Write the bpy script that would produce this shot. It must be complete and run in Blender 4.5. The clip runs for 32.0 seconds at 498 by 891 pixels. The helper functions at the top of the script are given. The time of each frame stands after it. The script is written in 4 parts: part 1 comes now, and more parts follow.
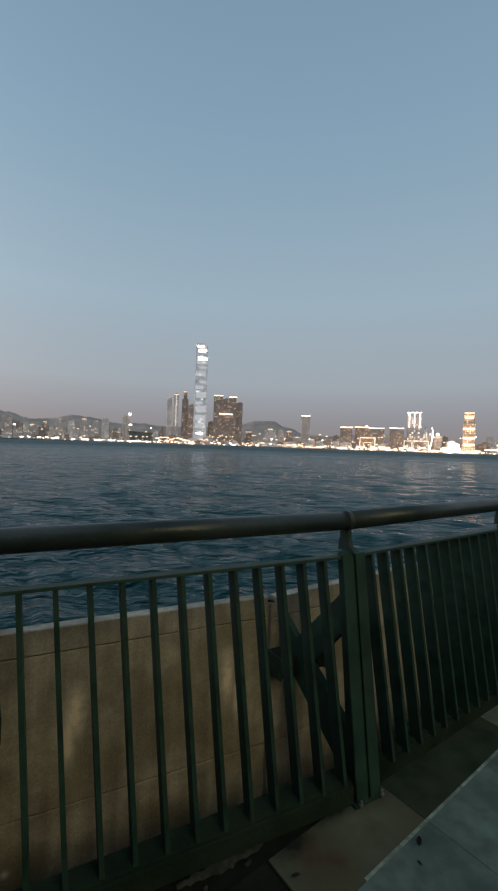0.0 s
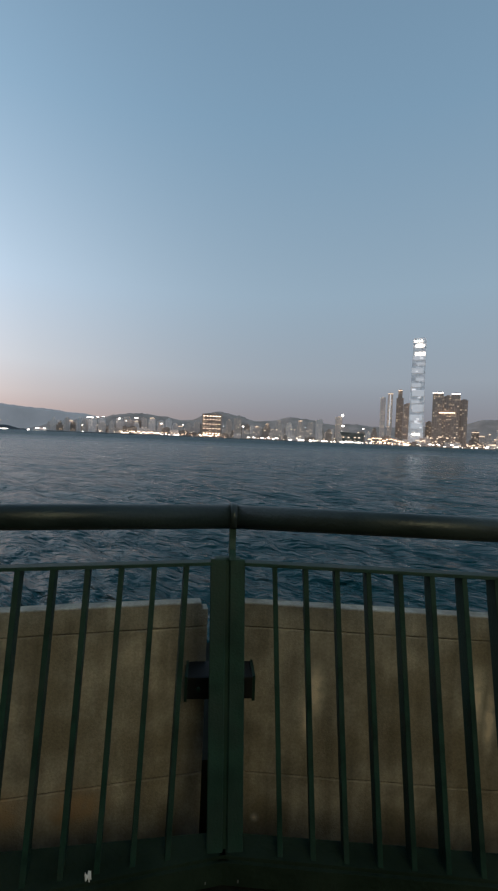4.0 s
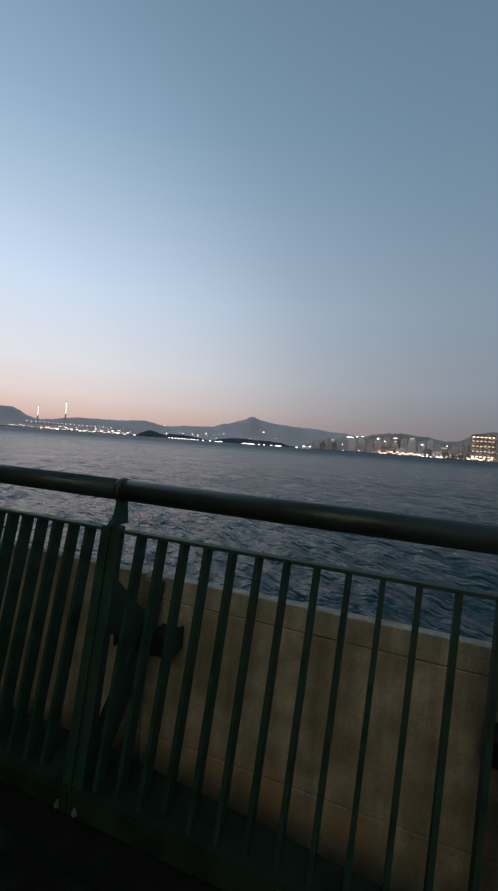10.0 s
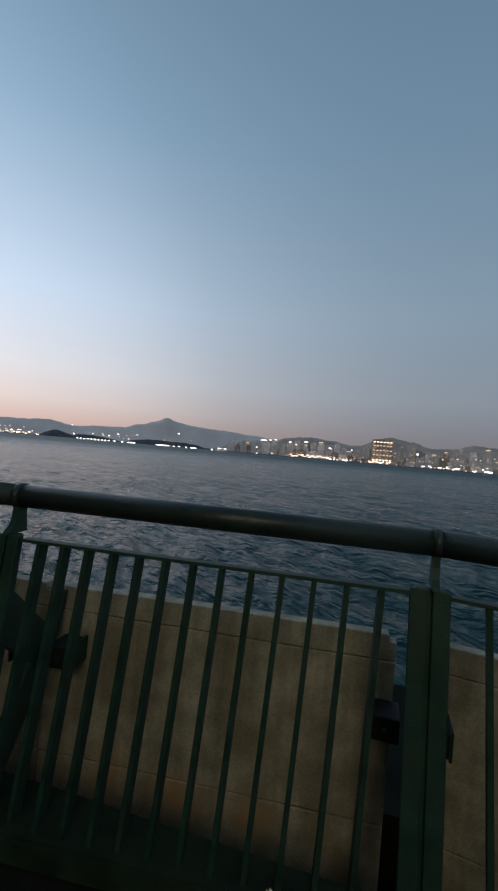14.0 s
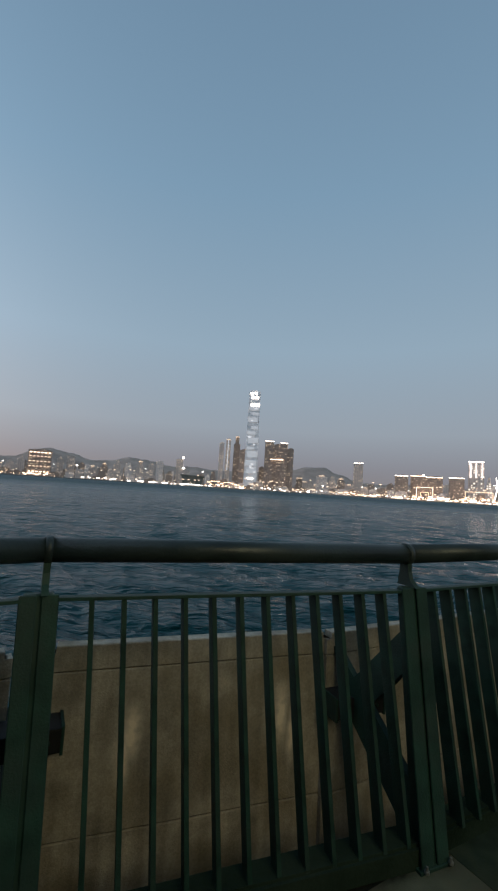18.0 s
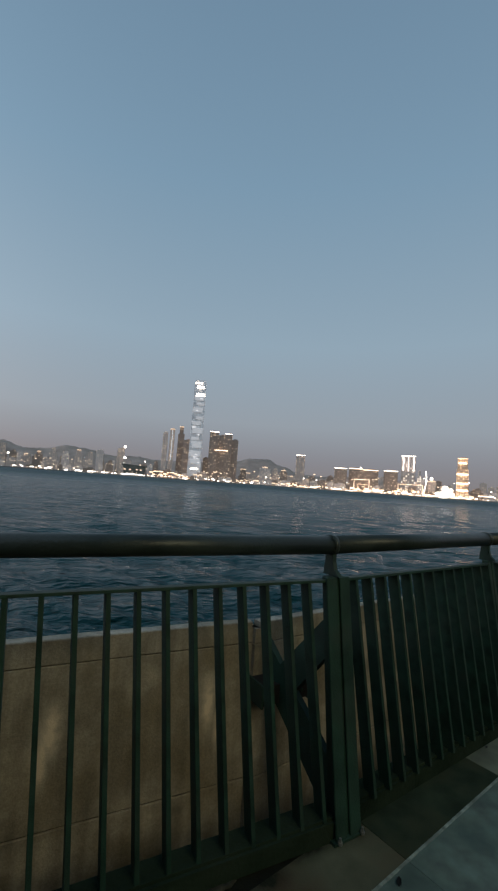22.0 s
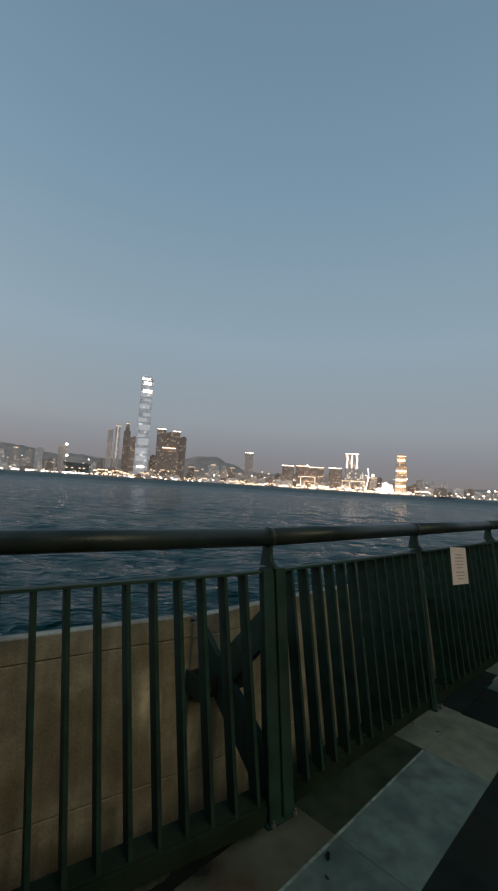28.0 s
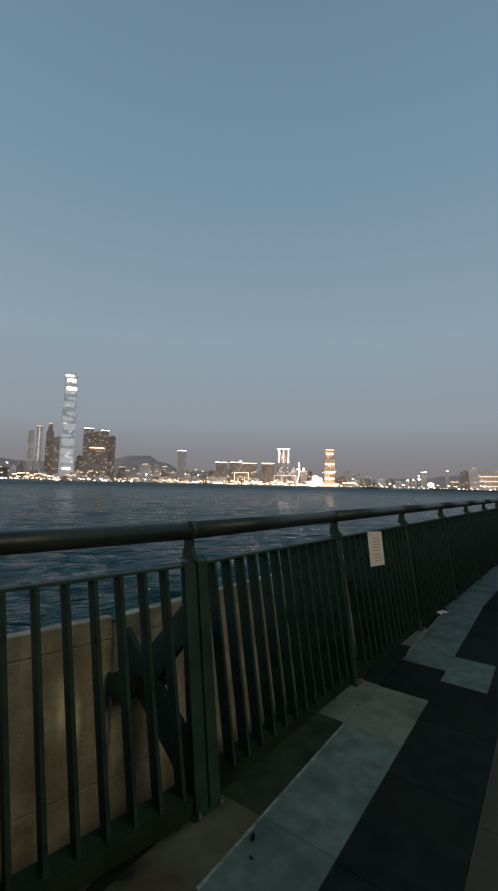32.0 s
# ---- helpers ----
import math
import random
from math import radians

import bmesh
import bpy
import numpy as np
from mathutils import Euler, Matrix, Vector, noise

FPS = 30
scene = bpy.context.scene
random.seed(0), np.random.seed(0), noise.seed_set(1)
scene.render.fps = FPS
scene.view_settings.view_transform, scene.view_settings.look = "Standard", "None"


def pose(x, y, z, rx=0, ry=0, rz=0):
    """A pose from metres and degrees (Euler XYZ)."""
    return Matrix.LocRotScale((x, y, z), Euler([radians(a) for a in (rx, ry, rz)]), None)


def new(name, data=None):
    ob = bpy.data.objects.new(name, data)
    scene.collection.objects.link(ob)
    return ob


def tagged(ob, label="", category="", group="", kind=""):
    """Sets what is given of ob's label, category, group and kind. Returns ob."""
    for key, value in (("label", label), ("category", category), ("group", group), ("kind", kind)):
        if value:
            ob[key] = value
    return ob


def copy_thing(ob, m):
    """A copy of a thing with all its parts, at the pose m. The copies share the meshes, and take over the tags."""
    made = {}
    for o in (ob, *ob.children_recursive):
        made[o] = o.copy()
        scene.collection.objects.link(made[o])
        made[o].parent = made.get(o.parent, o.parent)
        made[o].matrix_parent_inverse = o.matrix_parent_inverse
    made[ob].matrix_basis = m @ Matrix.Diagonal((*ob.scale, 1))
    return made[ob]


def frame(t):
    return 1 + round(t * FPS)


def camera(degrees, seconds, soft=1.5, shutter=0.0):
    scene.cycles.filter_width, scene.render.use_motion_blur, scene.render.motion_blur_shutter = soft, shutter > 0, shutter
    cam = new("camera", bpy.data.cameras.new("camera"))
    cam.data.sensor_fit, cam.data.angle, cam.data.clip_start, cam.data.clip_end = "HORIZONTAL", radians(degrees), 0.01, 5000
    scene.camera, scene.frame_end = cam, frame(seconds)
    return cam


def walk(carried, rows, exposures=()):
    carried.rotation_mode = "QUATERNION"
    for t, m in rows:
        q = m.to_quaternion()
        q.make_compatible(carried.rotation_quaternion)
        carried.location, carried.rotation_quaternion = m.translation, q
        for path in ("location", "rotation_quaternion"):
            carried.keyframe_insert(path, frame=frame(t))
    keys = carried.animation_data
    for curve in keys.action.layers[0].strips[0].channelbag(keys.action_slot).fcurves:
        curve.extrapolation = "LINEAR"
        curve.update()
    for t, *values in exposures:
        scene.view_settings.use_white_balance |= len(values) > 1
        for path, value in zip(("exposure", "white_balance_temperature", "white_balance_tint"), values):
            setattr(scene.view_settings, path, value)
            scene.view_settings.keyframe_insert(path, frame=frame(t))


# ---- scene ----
# ------------------------------------------------------------------ camera
cam = camera(61.48, 32.0, soft=2.2)
# seconds, x, y, z, then the turn about x, y and z in degrees
PATH = [
    (0.0, -0.023, 0.067, 1.491, 90.02, -1.94, 1.71),
    (0.5, -0.044, 0.062, 1.485, 89.85, -1.91, 5.45),
    (1.0, -0.050, 0.059, 1.470, 89.76, -1.79, 9.55),
    (1.5, -0.069, 0.065, 1.457, 89.48, -1.95, 14.09),
    (2.0, -0.091, 0.075, 1.444, 89.05, -2.09, 19.30),
    (2.5, -0.091, 0.080, 1.437, 89.09, -2.03, 21.85),
    (3.0, -0.099, 0.074, 1.437, 89.25, -2.30, 22.47),
    (3.5, -0.122, 0.073, 1.438, 89.27, -2.53, 25.16),
    (4.0, -0.143, 0.063, 1.441, 89.05, -2.41, 30.15),
    (4.5, -0.170, 0.081, 1.424, 89.09, -2.37, 34.87),
    (6.5, -0.196, 0.046, 1.424, 89.61, -3.37, 40.16),
    (7.0, -0.203, 0.047, 1.423, 89.42, -3.34, 41.26),
    (7.5, -0.211, 0.032, 1.422, 89.38, -3.30, 42.19),
    (8.0, -0.250, 0.038, 1.411, 88.60, -3.68, 45.33),
    (8.5, -0.283, 0.051, 1.401, 87.98, -3.70, 49.52),
    (9.0, -0.310, 0.035, 1.393, 88.25, -4.08, 56.27),
    (9.5, -0.311, 0.039, 1.384, 88.95, -4.12, 62.09),
    (10.0, -0.294, 0.029, 1.382, 89.74, -4.31, 64.47),
    (10.5, -0.277, 0.026, 1.385, 90.25, -4.33, 64.64),
    (11.0, -0.279, 0.020, 1.389, 90.23, -4.64, 64.56),
    (11.5, -0.278, 0.021, 1.387, 90.52, -4.88, 64.45),
    (12.0, -0.272, 0.013, 1.391, 90.39, -5.01, 64.51),
    (12.5, -0.264, 0.006, 1.395, 90.33, -5.03, 64.53),
    (13.0, -0.250, 0.009, 1.390, 90.94, -5.00, 63.25),
    (13.5, -0.249, 0.014, 1.390, 90.89, -5.07, 59.20),
    (14.0, -0.237, 0.024, 1.396, 90.97, -4.94, 52.89),
    (14.5, -0.222, 0.038, 1.390, 91.16, -4.68, 47.18),
    (16.5, -0.117, 0.022, 1.406, 93.30, -2.90, 24.54),
    (17.0, -0.103, 0.018, 1.407, 94.00, -3.22, 17.62),
    (17.5, -0.063, 0.004, 1.414, 95.19, -2.89, 13.21),
    (18.0, -0.053, -0.011, 1.408, 95.91, -3.59, 8.55),
    (18.5, -0.034, -0.019, 1.418, 96.25, -4.13, 4.40),
    (19.0, -0.018, -0.023, 1.411, 96.49, -4.49, 3.20),
    (19.5, 0.002, -0.031, 1.421, 96.49, -4.23, 2.65),
    (20.0, -0.002, -0.009, 1.418, 96.09, -4.19, 1.50),
    (20.5, -0.007, 0.005, 1.415, 95.87, -4.18, 1.07),
    (21.0, -0.006, -0.011, 1.417, 96.16, -4.06, 1.06),
    (21.5, -0.003, -0.024, 1.417, 96.07, -4.12, 1.15),
    (22.0, 0.002, -0.001, 1.420, 95.17, -4.09, 0.89),
    (22.5, 0.003, 0.003, 1.421, 95.16, -4.03, 0.41),
    (23.0, 0.000, 0.000, 1.425, 94.99, -4.10, 0.00),
    (23.5, -0.000, -0.004, 1.420, 95.12, -4.38, -0.08),
    (24.0, 0.008, 0.008, 1.419, 94.89, -4.33, -0.41),
    (24.5, 0.005, 0.009, 1.412, 94.94, -4.31, -0.78),
    (26.5, 0.017, -0.002, 1.415, 95.14, -3.91, -1.19),
    (27.0, 0.022, 0.004, 1.413, 94.92, -3.84, -1.45),
    (27.5, 0.034, -0.010, 1.413, 95.00, -3.67, -2.54),
    (28.0, 0.053, -0.010, 1.405, 95.32, -3.61, -6.14),
    (28.5, 0.071, 0.000, 1.393, 95.40, -3.52, -8.78),
    (29.0, 0.085, -0.000, 1.385, 95.64, -3.64, -11.01),
    (29.5, 0.091, -0.020, 1.382, 96.00, -3.44, -11.72),
    (30.0, 0.105, -0.025, 1.385, 95.48, -3.27, -12.05),
    (30.5, 0.120, -0.029, 1.385, 95.06, -2.68, -12.80),
    (31.0, 0.124, -0.026, 1.389, 94.75, -1.71, -13.64),
    (31.5, 0.121, -0.020, 1.390, 94.82, -1.48, -14.53),
    (32.0, 0.120, -0.020, 1.386, 95.28, -1.33, -15.11),
]
EXPOSURES = [(0, 0.30, 6950, 12.5), (2, 0.26, 6750, 12.5), (4, 0.16, 6540, 12), (7, -0.02, 6480, 12.5), (8, -0.06, 6500, 12.5), (9, -0.20, 6480, 13), (10, -0.34, 6460, 13), (13, -0.33, 6460, 13), (14.5, -0.12, 6480, 13), (17, 0.14, 6560, 12.5),
             (20, 0.17, 6680, 12), (22, 0.12, 6740, 12), (24, 0.11, 6780, 11.5), (28, 0.05, 6880, 11.5), (32, -0.01, 6850, 11.5)]
walk(cam, [(t, pose(*p)) for t, *p in PATH], EXPOSURES)

# ------------------------------------------------------------------ sky and light
WATER_Z = -3.2
world = bpy.data.worlds.new("dusk_sky")
scene.world = world
world.use_nodes = True
wn, wl = world.node_tree.nodes, world.node_tree.links
wn.clear()
tc = wn.new("ShaderNodeTexCoord")
sep = wn.new("ShaderNodeSeparateXYZ")
wl.new(tc.outputs["Generated"], sep.inputs[0])


def wmath(op, a, b=None, clamp=False):
    nd = wn.new("ShaderNodeMath")
    nd.operation, nd.use_clamp = op, clamp
    for k, v in enumerate((a, b)):
        if v is None:
            continue
        if isinstance(v, (int, float)):
            nd.inputs[k].default_value = v
        else:
            wl.new(v, nd.inputs[k])
    return nd.outputs[0]


def wramp(fac, stops, soft="LINEAR"):
    nd = wn.new("ShaderNodeValToRGB")
    el = nd.color_ramp.elements
    while len(el) < len(stops):
        el.new(0.5)
    for e, (p, c) in zip(el, stops):
        e.position, e.color = p, (*c, 1)
    nd.color_ramp.interpolation = soft
    wl.new(fac, nd.inputs[0])
    return nd.outputs[0]


# the sky goes from the afterglow in the west (low over the open water) to the darker east
elev = wmath("MAXIMUM", sep.outputs["Z"], 0.0)
west = wmath("ADD", wmath("MULTIPLY", sep.outputs["X"], -0.94), wmath("MULTIPLY", sep.outputs["Y"], -0.34))
westf = wmath("MULTIPLY_ADD", west, 0.5, True)
wn[-1].inputs[2].default_value = 0.5
east_sky = wramp(elev, [(0.0, (0.205, 0.188, 0.190)), (0.06, (0.222, 0.232, 0.262)), (0.14, (0.268, 0.316, 0.366)),
                        (0.32, (0.250, 0.352, 0.440)), (0.60, (0.172, 0.288, 0.400)), (1.0, (0.100, 0.180, 0.275))])
west_sky = wramp(elev, [(0.0, (0.60, 0.40, 0.38)), (0.035, (0.90, 0.65, 0.56)), (0.08, (1.00, 0.86, 0.80)), (0.15, (0.97, 0.98, 1.01)),
                        (0.30, (0.80, 0.97, 1.16)), (0.58, (0.42, 0.63, 0.84)), (1.0, (0.12, 0.23, 0.37))])
mixs = wn.new("ShaderNodeMix")
mixs.data_type = "RGBA"
wl.new(wramp(westf, [(0.0, (0, 0, 0)), (0.42, (0.0, 0.0, 0.0)), (0.62, (0.03, 0.03, 0.03)), (0.80, (0.28, 0.28, 0.28)), (0.93, (0.93, 0.93, 0.93)), (1.0, (1, 1, 1))], "B_SPLINE"), mixs.inputs["Factor"])
wl.new(east_sky, mixs.inputs[6])
wl.new(west_sky, mixs.inputs[7])
bg = wn.new("ShaderNodeBackground")
bg.inputs["Strength"].default_value = 1.0
wl.new(mixs.outputs[2], bg.inputs["Color"])
wo = wn.new("ShaderNodeOutputWorld")
wl.new(bg.outputs[0], wo.inputs[0])


def lamp(name, kind, m, energy, colour, size=0.3):
    d = bpy.data.lights.new(name, kind)
    d.energy, d.color = energy, colour
    if kind == "POINT":
        d.shadow_soft_size = size
    ob = new(name, d)
    ob.matrix_world = m
    return ob


# the promenade's own lantern, which stands behind the walk
lamp("promenade_lamp_light", "POINT", pose(3.3, -2.4, 4.25), 348, (0.965, 0.885, 0.54), 1.3)


# ------------------------------------------------------------------ materials
def material(name, base, rough=0.6, metal=0.0, vary=0.25, scale=6.0, bump=0.0, bscale=60.0, island=0.0, spec=0.5, dirt=None, dscale=1.5):
    m = bpy.data.materials.new(name)
    m.use_nodes = True
    n, l = m.node_tree.nodes, m.node_tree.links
    b = n["Principled BSDF"]
    b.inputs["Roughness"].default_value, b.inputs["Metallic"].default_value = rough, metal
    b.inputs["Specular IOR Level"].default_value = spec
    t = n.new("ShaderNodeTexCoord")
    g = n.new("ShaderNodeNewGeometry")
    ns = n.new("ShaderNodeTexNoise")
    ns.inputs["Scale"].default_value, ns.inputs["Detail"].default_value = scale, 8.0
    l.new(g.outputs["Position"], ns.inputs["Vector"])
    r = n.new("ShaderNodeValToRGB")
    r.color_ramp.elements[0].position, r.color_ramp.elements[1].position = 0.3, 0.72
    r.color_ramp.elements[0].color = (*[c * (1 - vary) for c in base], 1)
    r.color_ramp.elements[1].color = (*[min(1, c * (1 + vary)) for c in base], 1)
    l.new(ns.outputs["Fac"], r.inputs[0])
    col = r.outputs[0]
    if dirt:
        n2 = n.new("ShaderNodeTexNoise")
        n2.inputs["Scale"].default_value, n2.inputs["Detail"].default_value = dscale, 5.0
        l.new(g.outputs["Position"], n2.inputs["Vector"])
        r2 = n.new("ShaderNodeValToRGB")
        r2.color_ramp.elements[0].position, r2.color_ramp.elements[1].position = 0.46, 0.68
        l.new(n2.outputs["Fac"], r2.inputs[0])
        mx = n.new("ShaderNodeMix")
        mx.data_type = "RGBA"
        l.new(r2.outputs[0], mx.inputs["Factor"])
        l.new(col, mx.inputs[6])
        mx.inputs[7].default_value = (*dirt, 1)
        col = mx.outputs[2]
    if island:
        oi = n.new("ShaderNodeObjectInfo")
        hs = n.new("ShaderNodeHueSaturation")
        mr = n.new("ShaderNodeMapRange")
        mr.inputs["To Min"].default_value, mr.inputs["To Max"].default_value = 1 - island, 1 + island
        l.new(oi.outputs["Random"], mr.inputs["Value"])
        l.new(mr.outputs[0], hs.inputs["Value"])
        l.new(col, hs.inputs["Color"])
        col = hs.outputs[0]
    l.new(col, b.inputs["Base Color"])
    rr = n.new("ShaderNodeMapRange")
    rr.inputs["To Min"].default_value, rr.inputs["To Max"].default_value = max(0.02, rough - 0.12), min(1, rough + 0.12)
    l.new(ns.outputs["Fac"], rr.inputs["Value"])
    l.new(rr.outputs[0], b.inputs["Roughness"])
    if bump:
        nb = n.new("ShaderNodeTexNoise")
        nb.inputs["Scale"].default_value, nb.inputs["Detail"].default_value = bscale, 6.0
        l.new(g.outputs["Position"], nb.inputs["Vector"])
        bp = n.new("ShaderNodeBump")
        bp.inputs["Strength"].default_value, bp.inputs["Distance"].default_value = bump, 0.01
        l.new(nb.outputs["Fac"], bp.inputs["Height"])
        l.new(bp.outputs[0], b.inputs["Normal"])
    return m


def glow(name, colour, strength):
    m = bpy.data.materials.new(name)
    m.use_nodes = True
    b = m.node_tree.nodes["Principled BSDF"]
    b.inputs["Base Color"].default_value = (*[c * 0.5 for c in colour], 1)
    b.inputs["Emission Color"].default_value = (*colour, 1)
    b.inputs["Emission Strength"].default_value = strength
    return m


STEEL = material("painted_steel", (0.0138, 0.043, 0.032), 0.55, 0.0, 0.4, 9, 0.25, 120, spec=0.3, dirt=(0.022, 0.042, 0.034), dscale=5)
FIN = material("painted_fins", (0.0118, 0.040, 0.0285), 0.6, 0.0, 0.45, 14, 0.25, 140, spec=0.25, dirt=(0.019, 0.039, 0.030), dscale=7)
TUBE = material("brushed_tube", (0.020, 0.030, 0.028), 0.40, 0.1, 0.35, 7, 0.25, 60, spec=0.35, dirt=(0.032, 0.042, 0.038), dscale=4)
RUBBER = material("black_rubber", (0.006, 0.006, 0.006), 0.7, 0, 0.3, 20)
BOLT = material("zinc_bolt", (0.25, 0.25, 0.23), 0.6, 0.8, 0.2, 30)
CONCRETE = material("cast_concrete", (0.385, 0.338, 0.266), 0.8, 0, 0.34, 7.5, 0.35, 150, spec=0.25, dirt=(0.255, 0.212, 0.148), dscale=3.2)


def streaked(m, low, high):
    """Fine upright water streaks and pitting over a wall material."""
    n, l = m.node_tree.nodes, m.node_tree.links
    b = n["Principled BSDF"]
    col = b.inputs["Base Color"].links[0].from_socket
    g = n.new("ShaderNodeNewGeometry")
    for sc, detail, lo, hi in (((16, 16, 1.1), 4.0, low, high), ((90, 90, 90), 2.0, 0.86, 1.10)):
        mp = n.new("ShaderNodeMapping")
        mp.inputs["Scale"].default_value = sc
        l.new(g.outputs["Position"], mp.inputs["Vector"])
        nz = n.new("ShaderNodeTexNoise")
        nz.inputs["Scale"].default_value, nz.inputs["Detail"].default_value = 1.0, detail
        l.new(mp.outputs[0], nz.inputs["Vector"])
        mr = n.new("ShaderNodeMapRange")
        for key, val in (("From Min", 0.32), ("From Max", 0.68), ("To Min", lo), ("To Max", hi)):
            mr.inputs[key].default_value = val
        l.new(nz.outputs["Fac"], mr.inputs["Value"])
        hs = n.new("ShaderNodeHueSaturation")
        l.new(mr.outputs[0], hs.inputs["Value"])
        l.new(col, hs.inputs["Color"])
        col = hs.outputs[0]
    l.new(col, b.inputs["Base Color"])


streaked(CONCRETE, 0.78, 1.16)


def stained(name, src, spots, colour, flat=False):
    """A copy of a material with patches of another colour round the given places: along and up a wall or, when flat, on
    the ground.
    """
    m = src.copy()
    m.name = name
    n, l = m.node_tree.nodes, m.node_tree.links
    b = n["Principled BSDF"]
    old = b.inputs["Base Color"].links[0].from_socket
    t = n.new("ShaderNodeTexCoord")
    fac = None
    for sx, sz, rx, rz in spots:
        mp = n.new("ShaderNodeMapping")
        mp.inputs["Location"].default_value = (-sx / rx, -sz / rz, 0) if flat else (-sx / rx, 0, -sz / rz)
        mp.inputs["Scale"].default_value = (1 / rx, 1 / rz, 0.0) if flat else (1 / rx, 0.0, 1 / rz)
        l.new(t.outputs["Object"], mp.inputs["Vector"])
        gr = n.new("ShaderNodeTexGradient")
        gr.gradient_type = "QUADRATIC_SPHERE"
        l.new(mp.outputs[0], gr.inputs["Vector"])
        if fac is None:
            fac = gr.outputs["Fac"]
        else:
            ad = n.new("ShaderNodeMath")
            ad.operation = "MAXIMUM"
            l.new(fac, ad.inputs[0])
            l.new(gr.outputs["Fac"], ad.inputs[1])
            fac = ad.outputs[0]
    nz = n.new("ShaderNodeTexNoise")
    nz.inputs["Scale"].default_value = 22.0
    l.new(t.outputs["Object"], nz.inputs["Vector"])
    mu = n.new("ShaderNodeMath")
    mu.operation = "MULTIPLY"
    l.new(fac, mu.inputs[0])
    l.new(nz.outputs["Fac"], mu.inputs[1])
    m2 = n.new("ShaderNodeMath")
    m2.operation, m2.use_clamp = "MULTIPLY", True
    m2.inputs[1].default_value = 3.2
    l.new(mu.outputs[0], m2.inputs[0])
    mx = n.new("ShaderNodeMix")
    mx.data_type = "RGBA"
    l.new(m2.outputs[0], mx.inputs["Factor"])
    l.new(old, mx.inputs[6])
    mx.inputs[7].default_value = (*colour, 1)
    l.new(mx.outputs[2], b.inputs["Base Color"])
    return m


# paler patches at set places along one block
CONCRETE_PATCHED = stained("lime_stained_concrete", CONCRETE, ((0.37, 0.33, 0.07, 0.19), (0.34, 0.22, 0.05, 0.2), (1.07, 0.34, 0.06, 0.19), (1.13, 0.25, 0.045, 0.22), (0.123, -0.26, 0.03, 0.03)), (0.85, 0.72, 0.56))
CONCRETE_RUSTY = stained("rust_stained_concrete", CONCRETE, ((0.28, -0.10, 0.16, 0.22), (0.62, -0.12, 0.22, 0.18), (0.95, -0.14, 0.2, 0.16)), (0.40, 0.265, 0.155))
JOINT = material("dark_joint", (0.10, 0.09, 0.075), 0.9, 0, 0.2, 10)
# near black for the sheet that darkens the wave wall gaps
GAP_DARK = material("gap_dark_sheet", (0.012, 0.014, 0.011), 0.9, 0, 0.4, 3, 0.5, 30, spec=0.05)
SEAWALL = material("sea_wall_concrete", (0.22, 0.21, 0.19), 0.85, 0, 0.3, 1.5, 0.5, 20)
PAVE_LIGHT = material("pale_granite", (0.088, 0.130, 0.118), 0.8, 0, 0.38, 11, 0.25, 160, island=0.12, dirt=(0.034, 0.066, 0.060), dscale=3.2)
PAVE_WARM = material("buff_granite", (0.145, 0.160, 0.122), 0.8, 0, 0.25, 9, 0.3, 160, spec=0.2, island=0.10, dirt=(0.070, 0.083, 0.066), dscale=3.0)
POINTING = material("pale_pointing", (0.19, 0.235, 0.215), 0.85, 0, 0.5, 30, dirt=(0.10, 0.12, 0.11), dscale=9)
PAVE_OLIVE = material("olive_granite", (0.023, 0.034, 0.021), 0.8, 0, 0.4, 8, 0.3, 150, spec=0.1, island=0.12, dirt=(0.032, 0.036, 0.021), dscale=4)
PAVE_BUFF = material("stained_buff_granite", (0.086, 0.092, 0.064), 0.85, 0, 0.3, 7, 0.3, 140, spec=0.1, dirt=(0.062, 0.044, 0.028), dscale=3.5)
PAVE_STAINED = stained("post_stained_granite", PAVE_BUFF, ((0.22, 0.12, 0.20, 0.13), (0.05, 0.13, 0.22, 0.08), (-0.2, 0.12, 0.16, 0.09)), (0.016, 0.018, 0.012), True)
PAVE_DARK = material("dark_granite", (0.011, 0.017, 0.015), 0.85, 0, 0.35, 8, 0.3, 150, spec=0.05, island=0.15, dirt=(0.016, 0.02, 0.017), dscale=2.5)
PAVE_BLACK = material("near_black_paving", (0.014, 0.015, 0.011), 0.85, 0, 0.5, 7, 0.4, 120, spec=0.06, island=0.2)
PAVE_BROWN = material("brown_granite", (0.040, 0.043, 0.034), 0.8, 0, 0.3, 7, 0.3, 150, spec=0.15, island=0.12)
GROUT = material("paving_bed", (0.012, 0.013, 0.010), 0.9, 0, 0.3, 12, 0.3, 120, spec=0.05)
SKY_BLOCK = material("dark_sky_block", (0.10, 0.10, 0.09), 0.9, 0, 0.25, 1.2, 0.3, 20)
KERB = material("stained_kerb", (0.015, 0.027, 0.018), 0.9, 0, 0.4, 6, 0.5, 60, spec=0.06, dirt=(0.021, 0.033, 0.023), dscale=3)
MORTAR = material("old_mortar", (0.040, 0.040, 0.031), 0.9, 0, 0.4, 40, 0.4, 120, spec=0.1, dirt=(0.02, 0.02, 0.015), dscale=14)
PAPER = material("paper_notice", (0.84, 0.70, 0.66), 0.7, 0, 0.06, 12)
INK = material("grey_print", (0.55, 0.40, 0.38), 0.8, 0, 0.1, 30)
LITTER = material("white_litter", (0.75, 0.76, 0.76), 0.7, 0, 0.1, 30)


